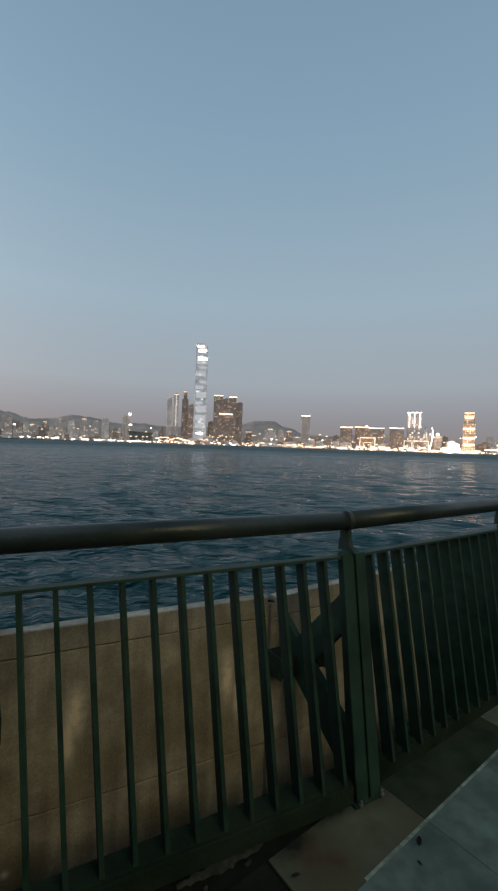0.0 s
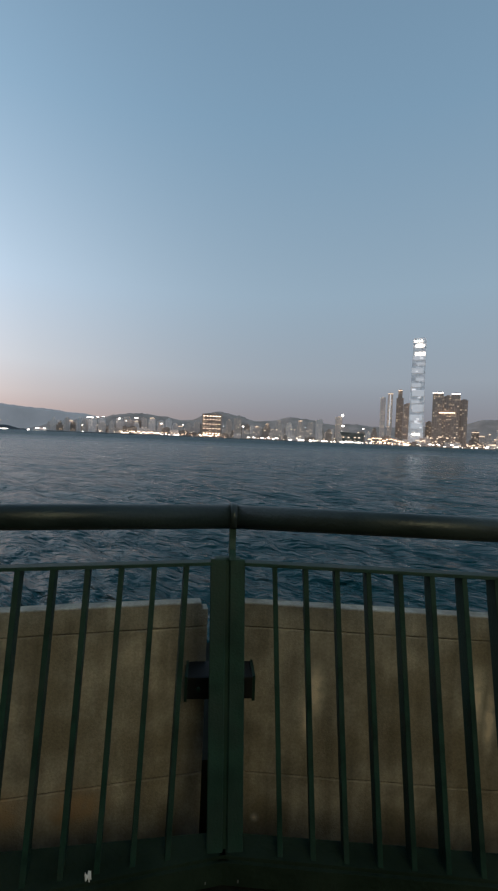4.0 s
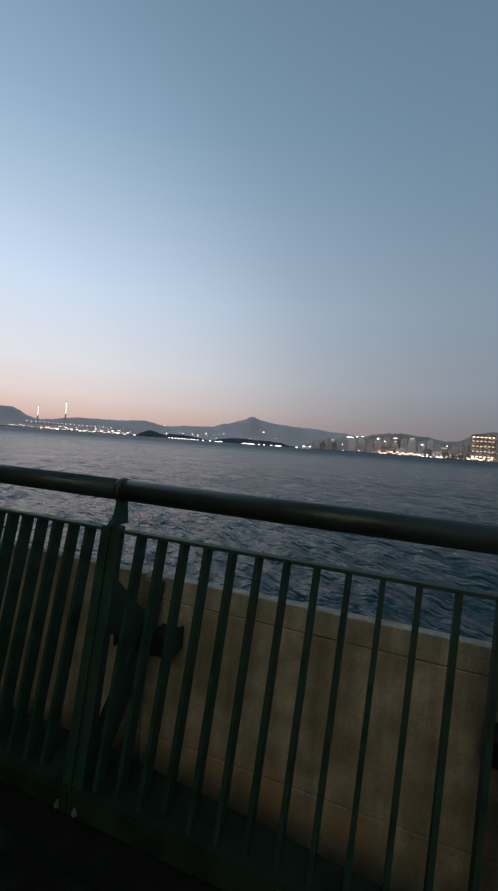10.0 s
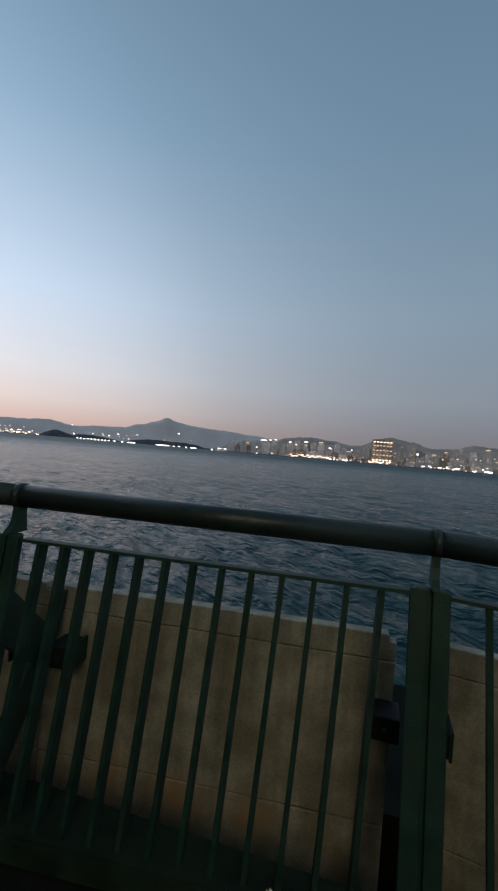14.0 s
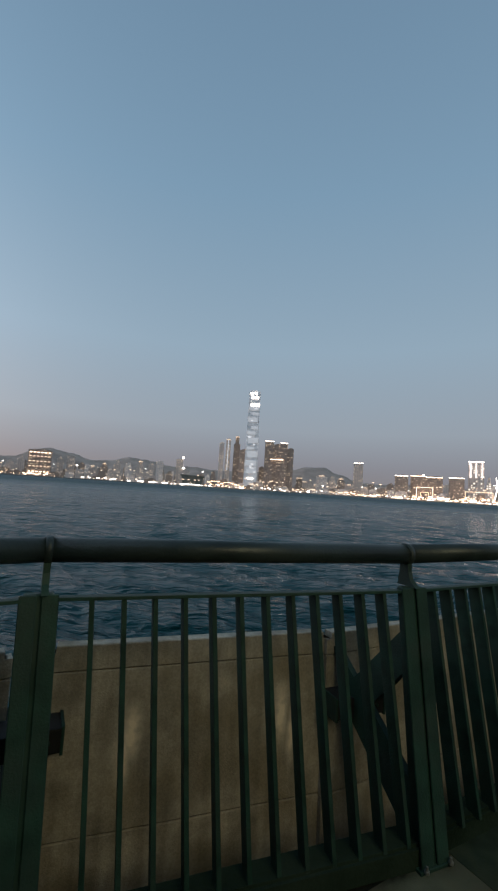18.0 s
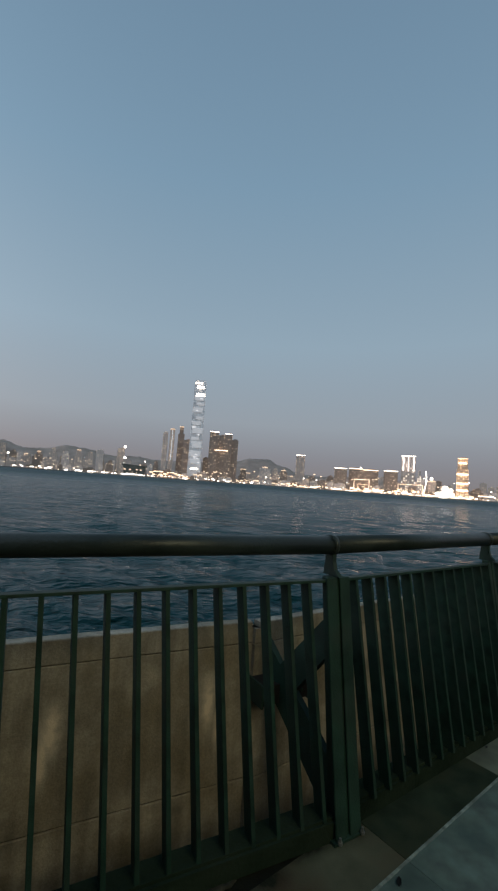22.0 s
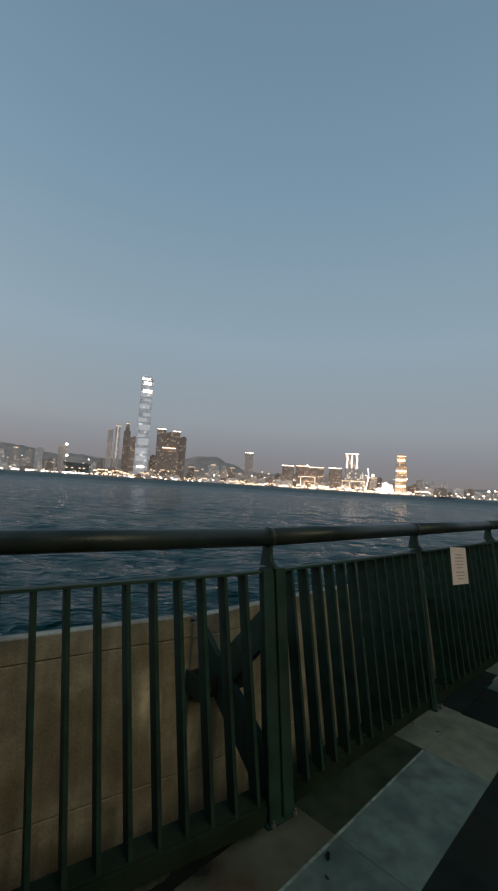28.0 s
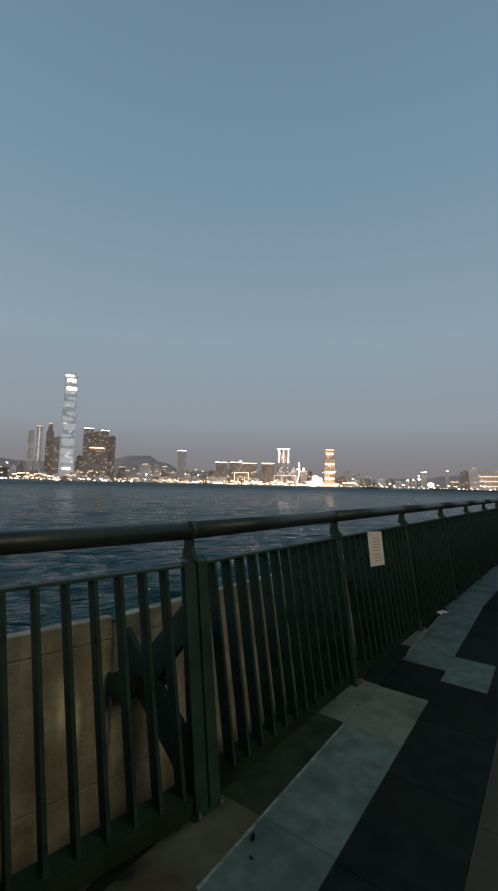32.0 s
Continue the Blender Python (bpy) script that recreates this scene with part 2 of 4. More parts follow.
def water_material():
    m = bpy.data.materials.new("harbour_water")
    m.use_nodes = True
    n, l = m.node_tree.nodes, m.node_tree.links
    b = n["Principled BSDF"]
    b.inputs["Base Color"].default_value = (0.0012, 0.051, 0.054, 1)
    b.inputs["IOR"].default_value = 1.33
    b.inputs["Specular IOR Level"].default_value = 0.35
    g = n.new("ShaderNodeNewGeometry")
    # far out the ripples run together into a duller gloss
    ln = n.new("ShaderNodeVectorMath")
    ln.operation = "LENGTH"
    l.new(g.outputs["Position"], ln.inputs[0])
    calm = n.new("ShaderNodeMapRange")
    for key, val in (("From Min", 30), ("From Max", 400), ("To Min", 1.0), ("To Max", 0.55)):
        calm.inputs[key].default_value = val
    l.new(ln.outputs["Value"], calm.inputs["Value"])
    dull = n.new("ShaderNodeMapRange")
    for key, val in (("From Min", 30), ("From Max", 500), ("To Min", 0.12), ("To Max", 0.48)):
        dull.inputs[key].default_value = val
    l.new(ln.outputs["Value"], dull.inputs["Value"])
    l.new(dull.outputs[0], b.inputs["Roughness"])
    last = None
    for sc, st, di in ((0.10, 0.5, 2.0), (0.30, 0.6, 0.7), (0.9, 0.8, 0.27), (2.4, 0.7, 0.10), (5.5, 0.45, 0.035)):
        mp = n.new("ShaderNodeMapping")
        mp.inputs["Scale"].default_value = (0.7, 1.9, 1.0)
        mp.inputs["Rotation"].default_value = (0, 0, 0.5)
        l.new(g.outputs["Position"], mp.inputs["Vector"])
        nz = n.new("ShaderNodeTexNoise")
        nz.inputs["Scale"].default_value, nz.inputs["Detail"].default_value, nz.inputs["Roughness"].default_value = sc, 3.5, 0.55
        l.new(mp.outputs[0], nz.inputs["Vector"])
        bp = n.new("ShaderNodeBump")
        bp.inputs["Distance"].default_value = di * 2.2
        sm = n.new("ShaderNodeMath")
        sm.operation = "MULTIPLY"
        sm.inputs[1].default_value = st
        l.new(calm.outputs[0], sm.inputs[0])
        l.new(sm.outputs[0], bp.inputs["Strength"])
        l.new(nz.outputs["Fac"], bp.inputs["Height"])
        if last:
            l.new(last, bp.inputs["Normal"])
        last = bp.outputs[0]
    l.new(last, b.inputs["Normal"])
    return m


def facade_material(name, base, lit, share, strength, cell=(5.0, 4.0), rough=0.5):
    """A distant facade: storeys and bays, some of its windows lit."""
    m = bpy.data.materials.new(name)
    m.use_nodes = True
    n, l = m.node_tree.nodes, m.node_tree.links
    b = n["Principled BSDF"]
    b.inputs["Roughness"].default_value = rough
    t = n.new("ShaderNodeTexCoord")
    s = n.new("ShaderNodeSeparateXYZ")
    l.new(t.outputs["Object"], s.inputs[0])

    def mt(op, a, c=None):
        q = n.new("ShaderNodeMath")
        q.operation = op
        for k, v in enumerate((a, c)):
            if v is None:
                continue
            if isinstance(v, (int, float)):
                q.inputs[k].default_value = v
            else:
                l.new(v, q.inputs[k])
        return q.outputs[0]

    u = mt("DIVIDE", mt("ADD", s.outputs["X"], mt("MULTIPLY", s.outputs["Y"], 1.0)), cell[0])
    v = mt("DIVIDE", s.outputs["Z"], cell[1])
    oi = n.new("ShaderNodeObjectInfo")
    cv = n.new("ShaderNodeCombineXYZ")
    l.new(mt("FLOOR", u), cv.inputs[0])
    l.new(mt("FLOOR", v), cv.inputs[1])
    l.new(mt("MULTIPLY", oi.outputs["Random"], 91.0), cv.inputs[2])
    wnz = n.new("ShaderNodeTexWhiteNoise")
    l.new(cv.outputs[0], wnz.inputs["Vector"])
    inside = mt("MULTIPLY", mt("MULTIPLY", mt("GREATER_THAN", mt("FRACT", u), 0.22), mt("LESS_THAN", mt("FRACT", u), 0.8)),
                mt("MULTIPLY", mt("GREATER_THAN", mt("FRACT", v), 0.25), mt("LESS_THAN", mt("FRACT", v), 0.85)))
    on = mt("MULTIPLY", inside, mt("GREATER_THAN", wnz.outputs["Value"], 1 - share))
    mx = n.new("ShaderNodeMix")
    mx.data_type = "RGBA"
    l.new(inside, mx.inputs["Factor"])
    mx.inputs[6].default_value = (*base, 1)
    mx.inputs[7].default_value = (*[c * 0.8 for c in base], 1)
    l.new(mx.outputs[2], b.inputs["Base Color"])
    b.inputs["Emission Color"].default_value = (*lit, 1)
    vary = mt("MULTIPLY", mt("FRACT", mt("MULTIPLY", wnz.outputs["Value"], 37.0)), strength)
    l.new(mt("MULTIPLY", on, vary), b.inputs["Emission Strength"])
    return m


# the first two hill colours are paled to carry the haze of distance
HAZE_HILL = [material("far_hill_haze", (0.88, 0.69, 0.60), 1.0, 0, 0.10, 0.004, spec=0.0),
             material("hazy_wooded_hill", (0.56, 0.41, 0.33), 1.0, 0, 0.2, 0.01, spec=0.0),
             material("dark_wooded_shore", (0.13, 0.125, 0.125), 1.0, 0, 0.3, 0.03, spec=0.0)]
HALL = material("dark_hall_cladding", (0.20, 0.20, 0.17), 0.8, 0, 0.3, 0.06, spec=0.1)
# facade colours are paled for distance haze; the two estate copies most
FAC_GREY = facade_material("grey_flats_facade", (0.78, 0.62, 0.52), (1.0, 0.76, 0.52), 0.34, 0.5, (9, 7))
FAC_BROWN = facade_material("brown_tower_facade", (0.46, 0.335, 0.26), (1.0, 0.73, 0.48), 0.30, 0.55, (9, 7))
FAC_PALE = facade_material("pale_flats_facade", (0.90, 0.75, 0.66), (1.0, 0.80, 0.58), 0.42, 0.5, (9, 7))
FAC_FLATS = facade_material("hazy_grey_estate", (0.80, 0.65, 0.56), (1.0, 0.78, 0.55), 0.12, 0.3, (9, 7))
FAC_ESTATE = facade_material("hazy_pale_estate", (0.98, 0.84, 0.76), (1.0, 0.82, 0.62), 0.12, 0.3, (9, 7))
FAC_GOLD = facade_material("gold_lit_facade", (0.70, 0.50, 0.34), (1.0, 0.62, 0.34), 0.85, 1.9, (9, 9))
FAC_WHITE = facade_material("white_lit_facade", (0.55, 0.49, 0.45), (1.0, 0.86, 0.72), 0.45, 1.4, (9, 9))
FAC_GLASS = facade_material("tall_tower_glass", (0.95, 0.92, 0.90), (0.90, 0.95, 1.0), 0.97, 0.32, (7, 8), 0.4)
G_WHITE = glow("white_lamp", (1.0, 0.92, 0.82), 4.0)
G_WARM = glow("warm_lamp", (1.0, 0.77, 0.56), 3.3)
G_AMBER = glow("amber_lamp", (1.0, 0.67, 0.43), 2.4)
G_COOL = glow("cool_led", (0.95, 0.97, 1.0), 0.62)
G_VEIL = glow("pale_screen", (0.92, 0.96, 1.0), 0.30)
G_PYLON = glow("pale_wash", (1.0, 0.88, 0.82), 2.2)
G_DIM = glow("dim_warm_lamp", (1.0, 0.74, 0.52), 1.2)
WATER = water_material()


# ------------------------------------------------------------------ building helpers
def mesh_ob(name, bm, mat, parent=None, label="", smooth=False):
    me = bpy.data.meshes.new(name)
    bm.normal_update()
    bm.to_mesh(me)
    bm.free()
    if mat:
        me.materials.append(mat)
    if smooth:
        for p in me.polygons:
            p.use_smooth = True
    ob = new(name, me)
    if parent:
        ob.parent = parent
    if label:
        ob["label"] = label
    return ob


def part(name, bm, mat, parent, label="", smooth=False):
    return mesh_ob(name, bm, mat, parent, label, smooth)


def add_box(bm, size, m=None, bevel=0.0):
    r = bmesh.ops.create_cube(bm, size=1.0, matrix=(m or Matrix()) @ Matrix.Diagonal((*size, 1)))
    if bevel:
        es = list({e for v in r["verts"] for e in v.link_edges})
        bmesh.ops.bevel(bm, geom=es, offset=bevel, segments=2, affect="EDGES", profile=0.7)
    return r["verts"]


def box(size, m=None, bevel=0.0):
    bm = bmesh.new()
    add_box(bm, size, m, bevel)
    return bm


def add_cyl(bm, r, depth, m=None, seg=16, r2=None):
    return bmesh.ops.create_cone(bm, cap_ends=True, segments=seg, radius1=r, radius2=r if r2 is None else r2, depth=depth, matrix=m or Matrix())["verts"]


def prism(pts, thick, m=None, bevel=0.0):
    """A plate: the outline pts in its own (u, v) = (y, z) plane, thick along x, centred."""
    bm = bmesh.new()
    a = [bm.verts.new((-thick / 2, u, v)) for u, v in pts]
    b = [bm.verts.new((thick / 2, u, v)) for u, v in pts]
    k = len(pts)
    bm.faces.new(a)
    bm.faces.new(b[::-1])
    for i in range(k):
        bm.faces.new((a[i], b[i], b[(i + 1) % k], a[(i + 1) % k]))
    bmesh.ops.recalc_face_normals(bm, faces=bm.faces)
    if bevel:
        bmesh.ops.bevel(bm, geom=list(bm.edges), offset=bevel, segments=1, affect="EDGES")
    if m:
        bm.transform(m)
    return bm


def thing(name, m, label, category, group="", kind=""):
    ob = new(name)
    ob.empty_display_size = 0.1
    ob.matrix_world = m
    return tagged(ob, label, category, group, kind)


# ------------------------------------------------------------------ plan
BAY = 1.5
NODE_L, NODE_M, NODE_C = Vector((-2.025, 0.311)), Vector((-0.936, 1.339)), Vector((0.375, 2.021))
DIR_D = Vector((0.806, 0.592)).normalized()
IN_D = Vector((DIR_D.y, -DIR_D.x))
DIR_LM = (NODE_M - NODE_L).normalized()
nodes = [NODE_L - DIR_LM * BAY * k for k in (3, 2, 1)] + [NODE_L, NODE_M, NODE_C] + [NODE_C + DIR_D * BAY * k for k in range(1, 13)]
RAIL_TOP, RAIL_LOW = 1.0, 0.085
OFF_TOP, OFF_LOW = -0.02, -0.145
LEAN = math.atan2(OFF_TOP - OFF_LOW, RAIL_TOP - RAIL_LOW)
TUBE_Z, TUBE_R = 1.158, 0.0425
SLAB_OFF, SLAB_TOP = 0.36, 0.707


def frame_at(p, direction):
    """Local axes of the railing: x along it, y out over the water, z up, at the plan point p."""
    return pose(p.x, p.y, 0, 0, 0, math.degrees(math.atan2(direction.y, direction.x)))


# ------------------------------------------------------------------ ground, sea wall, water
def flat_sheet(name, pts, z0, z1, mat, label, cat):
    bm = bmesh.new()
    a = [bm.verts.new((p[0], p[1], z0)) for p in pts]
    b = [bm.verts.new((p[0], p[1], z1)) for p in pts]
    bm.faces.new(b)
    k = len(pts)
    for i in range(k):
        bm.faces.new((a[i], a[(i + 1) % k], b[(i + 1) % k], b[i]))
    bmesh.ops.recalc_face_normals(bm, faces=bm.faces)
    return tagged(mesh_ob(name, bm, mat), label, cat, kind="structure")


def edge_line(off):
    """The line of the railing moved out over the water by off, one number or one for each node."""
    offs = off if isinstance(off, (list, tuple)) else [off] * len(nodes)
    out = []
    for i, p in enumerate(nodes):
        d0 = (nodes[i] - nodes[i - 1]).normalized() if i else (nodes[1] - nodes[0]).normalized()
        d1 = (nodes[i + 1] - nodes[i]).normalized() if i + 1 < len(nodes) else d0
        d = (d0 + d1).normalized()
        out.append(p + Vector((-d.y, d.x)) * offs[i])
    return out


edge = edge_line([0.03] * 4 + [-0.09] + [-0.075] * (len(nodes) - 5))
far_l, far_r = edge[0] - DIR_LM * 1500, edge[-1] + DIR_D * 60
land = [tuple(far_l)] + [tuple(p) for p in edge] + [tuple(far_r), tuple(far_r + IN_D * 900), (200, -2500), (-2500, -2500)]
flat_sheet("pavement", land, -0.5, -0.012, GROUT, "dark bedding of the waterfront promenade", "pavement")
wall_line = edge_line([0.035] * 4 + [-0.085] + [-0.07] * (len(nodes) - 5))
wl_out = edge_line(0.75)
pts = [tuple(p) for p in wall_line] + [tuple(p) for p in wl_out[::-1]]
flat_sheet("sea_wall", pts, WATER_Z - 1.5, -0.9, SEAWALL, "concrete sea wall ledge below the promenade", "sea wall")
# added sheet: makes the gaps between the wave wall blocks look dark
pts = [tuple(p) for p in edge_line(SLAB_OFF + 0.075)] + [tuple(p) for p in edge_line(1.55)[::-1]]
flat_sheet("wave_wall_footing", pts, -2.0, -0.06, GAP_DARK, "dark sheet added behind the gaps in the wave wall", "footing")


def build_water():
    rad = np.concatenate([[0.0], np.geomspace(2.5, 4900, 430)])
    ang = np.concatenate([np.radians(np.linspace(30, 205, 560, endpoint=False)), np.radians(np.linspace(205, 390, 50, endpoint=False))])
    nr, na = len(rad), len(ang)
    R, A = np.meshgrid(rad, ang, indexing="ij")
    X, Y = R * np.cos(A), R * np.sin(A)
    rng = np.random.default_rng(4)
    Z = np.zeros_like(X)
    for k in range(26):
        lam = 0.5 * 1.12 ** k * rng.uniform(0.9, 1.1)
        if lam > 6:
            break
        th = rng.normal(1.3, 0.42)
        amp = 0.0165 * lam ** 0.48
        fade = np.clip(lam / (R * 0.040 + 1e-3) - 0.5, 0, 1)
        ph = (X * np.cos(th) + Y * np.sin(th)) * 2 * np.pi / lam + rng.uniform(0, 6.28)
        Z += amp * fade * (np.sin(ph) + 0.35 * np.sin(2 * ph + 1.0))
    v = np.stack([X, Y, Z + WATER_Z], -1).reshape(-1, 3)
    i, j = np.meshgrid(np.arange(nr - 1), np.arange(na), indexing="ij")
    a, b = i * na + j, i * na + (j + 1) % na
    f = np.stack([a, a + na, b + na, b], -1).reshape(-1, 4)
    me = bpy.data.meshes.new("water")
    me.from_pydata(v.tolist(), [], f.tolist())
    me.materials.append(WATER)
    me.polygons.foreach_set("use_smooth", [True] * len(me.polygons))
    return tagged(new("water", me), "dark teal choppy harbour water at dusk", "water", kind="structure")


build_water()


def back_wall():
    """An unseen wall added on the landward side, to block the sky's light from behind."""
    bm = bmesh.new()
    a, b = Vector((-26, -15.5)), Vector((24, -2.5))
    d = (b - a).normalized()
    m = pose(*((a + b) / 2), 6.5, 0, 0, math.degrees(math.atan2(d.y, d.x)))
    add_box(bm, ((b - a).length, 0.4, 13), m)
    return tagged(mesh_ob("back_wall", bm, SKY_BLOCK), "unseen dark wall added landward to block sky light", "wall", kind="structure")


back_wall()


# ------------------------------------------------------------------ railing
def make_post(m, off_low, skew=0.0, deep=0.045, wide=0.114, front=0.0, lift=0.0, tilt=0.0, rise=0.0, group="railing posts"):
    """A raking post with its arm, the two struts behind it and the rubber clamps that grip the panels."""
    th = thing("railing_post", m, "dark green painted steel railing post raking outward with struts", "railing post", group)
    sh = (OFF_TOP - off_low) / (RAIL_TOP - RAIL_LOW)

    def oy(z):
        return off_low + (z - RAIL_LOW) * sh

    def skewed(bm):
        for v in bm.verts:
            f = max(0.0, (v.co.y + 0.03) / 0.30)
            v.co.x += skew * f
            v.co.z += lift * min(1.0, f)
        return bm

    def tilted(bm):
        for v in bm.verts:
            v.co.x += tilt * (v.co.z - 0.4)
        return bm

    body = prism([(oy(0.0) - 0.030, 0.0), (oy(0.0) - 0.030 + deep * 1.2, 0.0), (oy(1.02) - 0.028 + deep * 0.85, 1.02), (oy(1.02) - 0.028, 1.02)], wide * 0.77, Matrix.Translation((0, front, 0)), 0.005)
    part("post_body", tilted(body), STEEL, th)
    for sx in (-1, 1):
        part("flange", tilted(prism([(oy(0.01) - 0.042, 0.01), (oy(0.01) - 0.031, 0.01), (oy(1.02) - 0.029, 1.02), (oy(1.02) - 0.040, 1.02)], wide * 0.44, Matrix.Translation((sx * wide * 0.28, front, 0)), 0.003)), STEEL, th)
    arm = part("arm", prism([(oy(1.0) - 0.052, 1.021), (oy(1.0) + 0.064, 1.021), (oy(1.0) + 0.052, 1.030), (0.034, 1.045), (0.026, 1.085), (0.024, 1.14), (-0.024, 1.14), (-0.027, 1.085), (-0.038, 1.050), (oy(1.0) - 0.044, 1.030)], 0.022), STEEL, th)
    bm = bmesh.new()
    add_cyl(bm, TUBE_R + 0.005, 0.024, pose(0, 0, TUBE_Z, 0, 90, 0), 24)
    part("collar", bm, TUBE, arm, "steel collar round the handrail", True)
    part("upper_strut", skewed(prism([(oy(0.83), 0.83 + rise), (oy(0.64), 0.635 + rise * 1.9), (0.20, 0.365), (0.275, 0.40), (0.275, 0.48)], 0.03)), STEEL, th)
    part("lower_strut", skewed(prism([(oy(0.02) + 0.02, 0.02), (oy(0.12) + 0.10, 0.03), (0.27, 0.38), (0.352, 0.64), (0.335, 0.65), (0.165, 0.47), (oy(0.16) + 0.03, 0.16 + rise * 1.5)], 0.03)), STEEL, th)
    for sx in (-1, 1):
        cx = sx * 0.0885 - 0.012 + skew * 0.4
        clamp = part("clamp", box((0.105, 0.13, 0.092), pose(cx, 0.285, 0.401 + lift), 0.008), RUBBER, th, "black rubber clamp gripping the panel")
        part("clamp_plate", box((0.012, 0.138, 0.106), pose(cx + sx * 0.052, 0.285, 0.401 + lift), 0.003), STEEL, clamp, "dark steel end plate")
        bm = bmesh.new()
        add_cyl(bm, 0.009, 0.014, pose(cx, 0.215, 0.401 + lift, 90, 0, 0), 6)
        part("clamp_bolt", bm, STEEL, clamp)
    plate = part("base_plate", box((wide * 1.2, 0.15, 0.012), pose(0, oy(0) + 0.03, 0.006), 0.002), STEEL, th)
    for sx in (-wide * 0.44, wide * 0.44):
        bm = bmesh.new()
        add_cyl(bm, 0.010, 0.010, pose(sx, oy(0) - 0.052, 0.017), 6)
        add_cyl(bm, 0.005, 0.024, pose(sx, oy(0) - 0.052, 0.024), 8)
        part("bolt", bm, BOLT, plate, "bare zinc anchor bolt")
    return th


OFF_WEST = -0.13
first_post = None
for i, p in enumerate(nodes):
    d0 = (nodes[i] - nodes[i - 1]).normalized() if i else DIR_LM
    d1 = (nodes[i + 1] - nodes[i]).normalized() if i + 1 < len(nodes) else DIR_D
    m = frame_at(p, (d0 + d1).normalized())
    if i <= 3:
        make_post(m, OFF_WEST, wide=0.092, lift=0.05)
    elif i == 4:
        make_post(m, -0.115, wide=0.12, tilt=-0.025)
    elif first_post is None:
        make_post(m @ Matrix.Translation((0.008, 0, 0)), OFF_LOW, -0.085, 0.05, wide=0.14, rise=0.04)
        first_post = make_post(frame_at(nodes[i + 1], DIR_D), OFF_LOW, wide=0.07, front=0.02)
    elif i > 6:
        copy_thing(first_post, m)

FINS, FIN_PITCH, FIN_FIRST = 12, 0.1085, 0.142


def make_bay(m, o0, o1, slant=0.0, count=FINS, deep=0.052, tight=0.0, shift=0.0, last=1.335, pitch=FIN_PITCH):
    """Upright flat bars between a thin top flat and the kerb; o0, o1: how far out the foot stands at either end; slant: how far the feet lean along."""
    th = thing("railing", m, "dark green steel railing bay of upright flat bars", "railing", "railing bays")
    ln = BAY - 0.10
    mid = math.atan2(OFF_TOP - (o0 + o1) / 2, RAIL_TOP - RAIL_LOW)
    part("top_flat", box((ln, deep + 0.008, 0.012), pose(BAY / 2, OFF_TOP, RAIL_TOP) @ Matrix.Rotation(-mid, 4, "X"), 0.002), FIN, th)
    fin = None
    for k in range(count):
        xx = FIN_FIRST + shift + k * (FIN_PITCH - shift * 0.085)
        if tight or pitch != FIN_PITCH:
            j = count - 1 - k
            xx = last - pitch * j + tight * j * j
        low = o0 + (o1 - o0) * xx / BAY
        rk = math.atan2(OFF_TOP - low, RAIL_TOP - RAIL_LOW)
        mm = pose(xx + slant / 2, (OFF_TOP + low) / 2, (RAIL_TOP + RAIL_LOW) / 2 - 0.008) @ Matrix.Rotation(-math.atan2(slant, RAIL_TOP - RAIL_LOW), 4, "Y") @ Matrix.Rotation(-rk, 4, "X")
        if fin is None:
            fin = part("flat_bar", box((0.017, deep, (RAIL_TOP - RAIL_LOW) * 1.012 + 0.008), None, 0.002), FIN, th)
            fin.matrix_local = mm
        else:
            o = new("flat_bar", fin.data)
            o.parent = th
            o.matrix_local = mm
    return th


def make_kerb(m, i0, i1, o0, o1):
    """The low dark kerb on which a bay of the railing stands; i and o: its inner and outer edge at either end."""
    bm = bmesh.new()
    h = RAIL_LOW
    a = [bm.verts.new(q) for q in ((0.002, i0, 0), (BAY - 0.002, i1, 0), (BAY - 0.002, o1, 0), (0.002, o0, 0))]
    b = [bm.verts.new((v.co.x, v.co.y, h)) for v in a]
    bm.faces.new(a[::-1])
    bm.faces.new(b)
    for k in range(4):
        bm.faces.new((a[k], a[(k + 1) % 4], b[(k + 1) % 4], b[k]))
    es = [e for e in bm.edges if all(v.co.z > 0.04 for v in e.verts)]
    bmesh.ops.bevel(bm, geom=es, offset=0.012, segments=2, affect="EDGES")
    ob = mesh_ob("kerb", bm, KERB)
    ob.matrix_world = m
    return tagged(ob, "low dark stained concrete kerb under the railing", "kerb", kind="structure")


first_bay = None
for k, (a, b) in enumerate(zip(nodes, nodes[1:])):
    m = frame_at(a, (b - a).normalized())
    if k < 3:
        make_kerb(m, -0.19, -0.19, 0.06, 0.06)
    elif k == 3:
        make_kerb(m, -0.19, -0.175, 0.06, -0.07)
    elif k == 4:
        make_kerb(m, -0.175, OFF_LOW - 0.035, -0.07, OFF_LOW + 0.085)
    else:
        make_kerb(m, OFF_LOW - 0.012, OFF_LOW - 0.012, OFF_LOW + 0.095, OFF_LOW + 0.095)
    if k < 3:
        make_bay(m, OFF_WEST, OFF_WEST, -0.04, 15, last=1.372, pitch=0.0865)
    elif k == 3:
        make_bay(m, OFF_WEST, -0.12, -0.035, 13, tight=0.00062)
    elif k == 4:
        make_bay(m, -0.12, OFF_LOW, 0.055, deep=0.062, shift=0.014)
    elif first_bay is None:
        first_bay = make_bay(m, OFF_LOW, OFF_LOW, 0.045, 13, deep=0.060)
    else:
        copy_thing(first_bay, m)


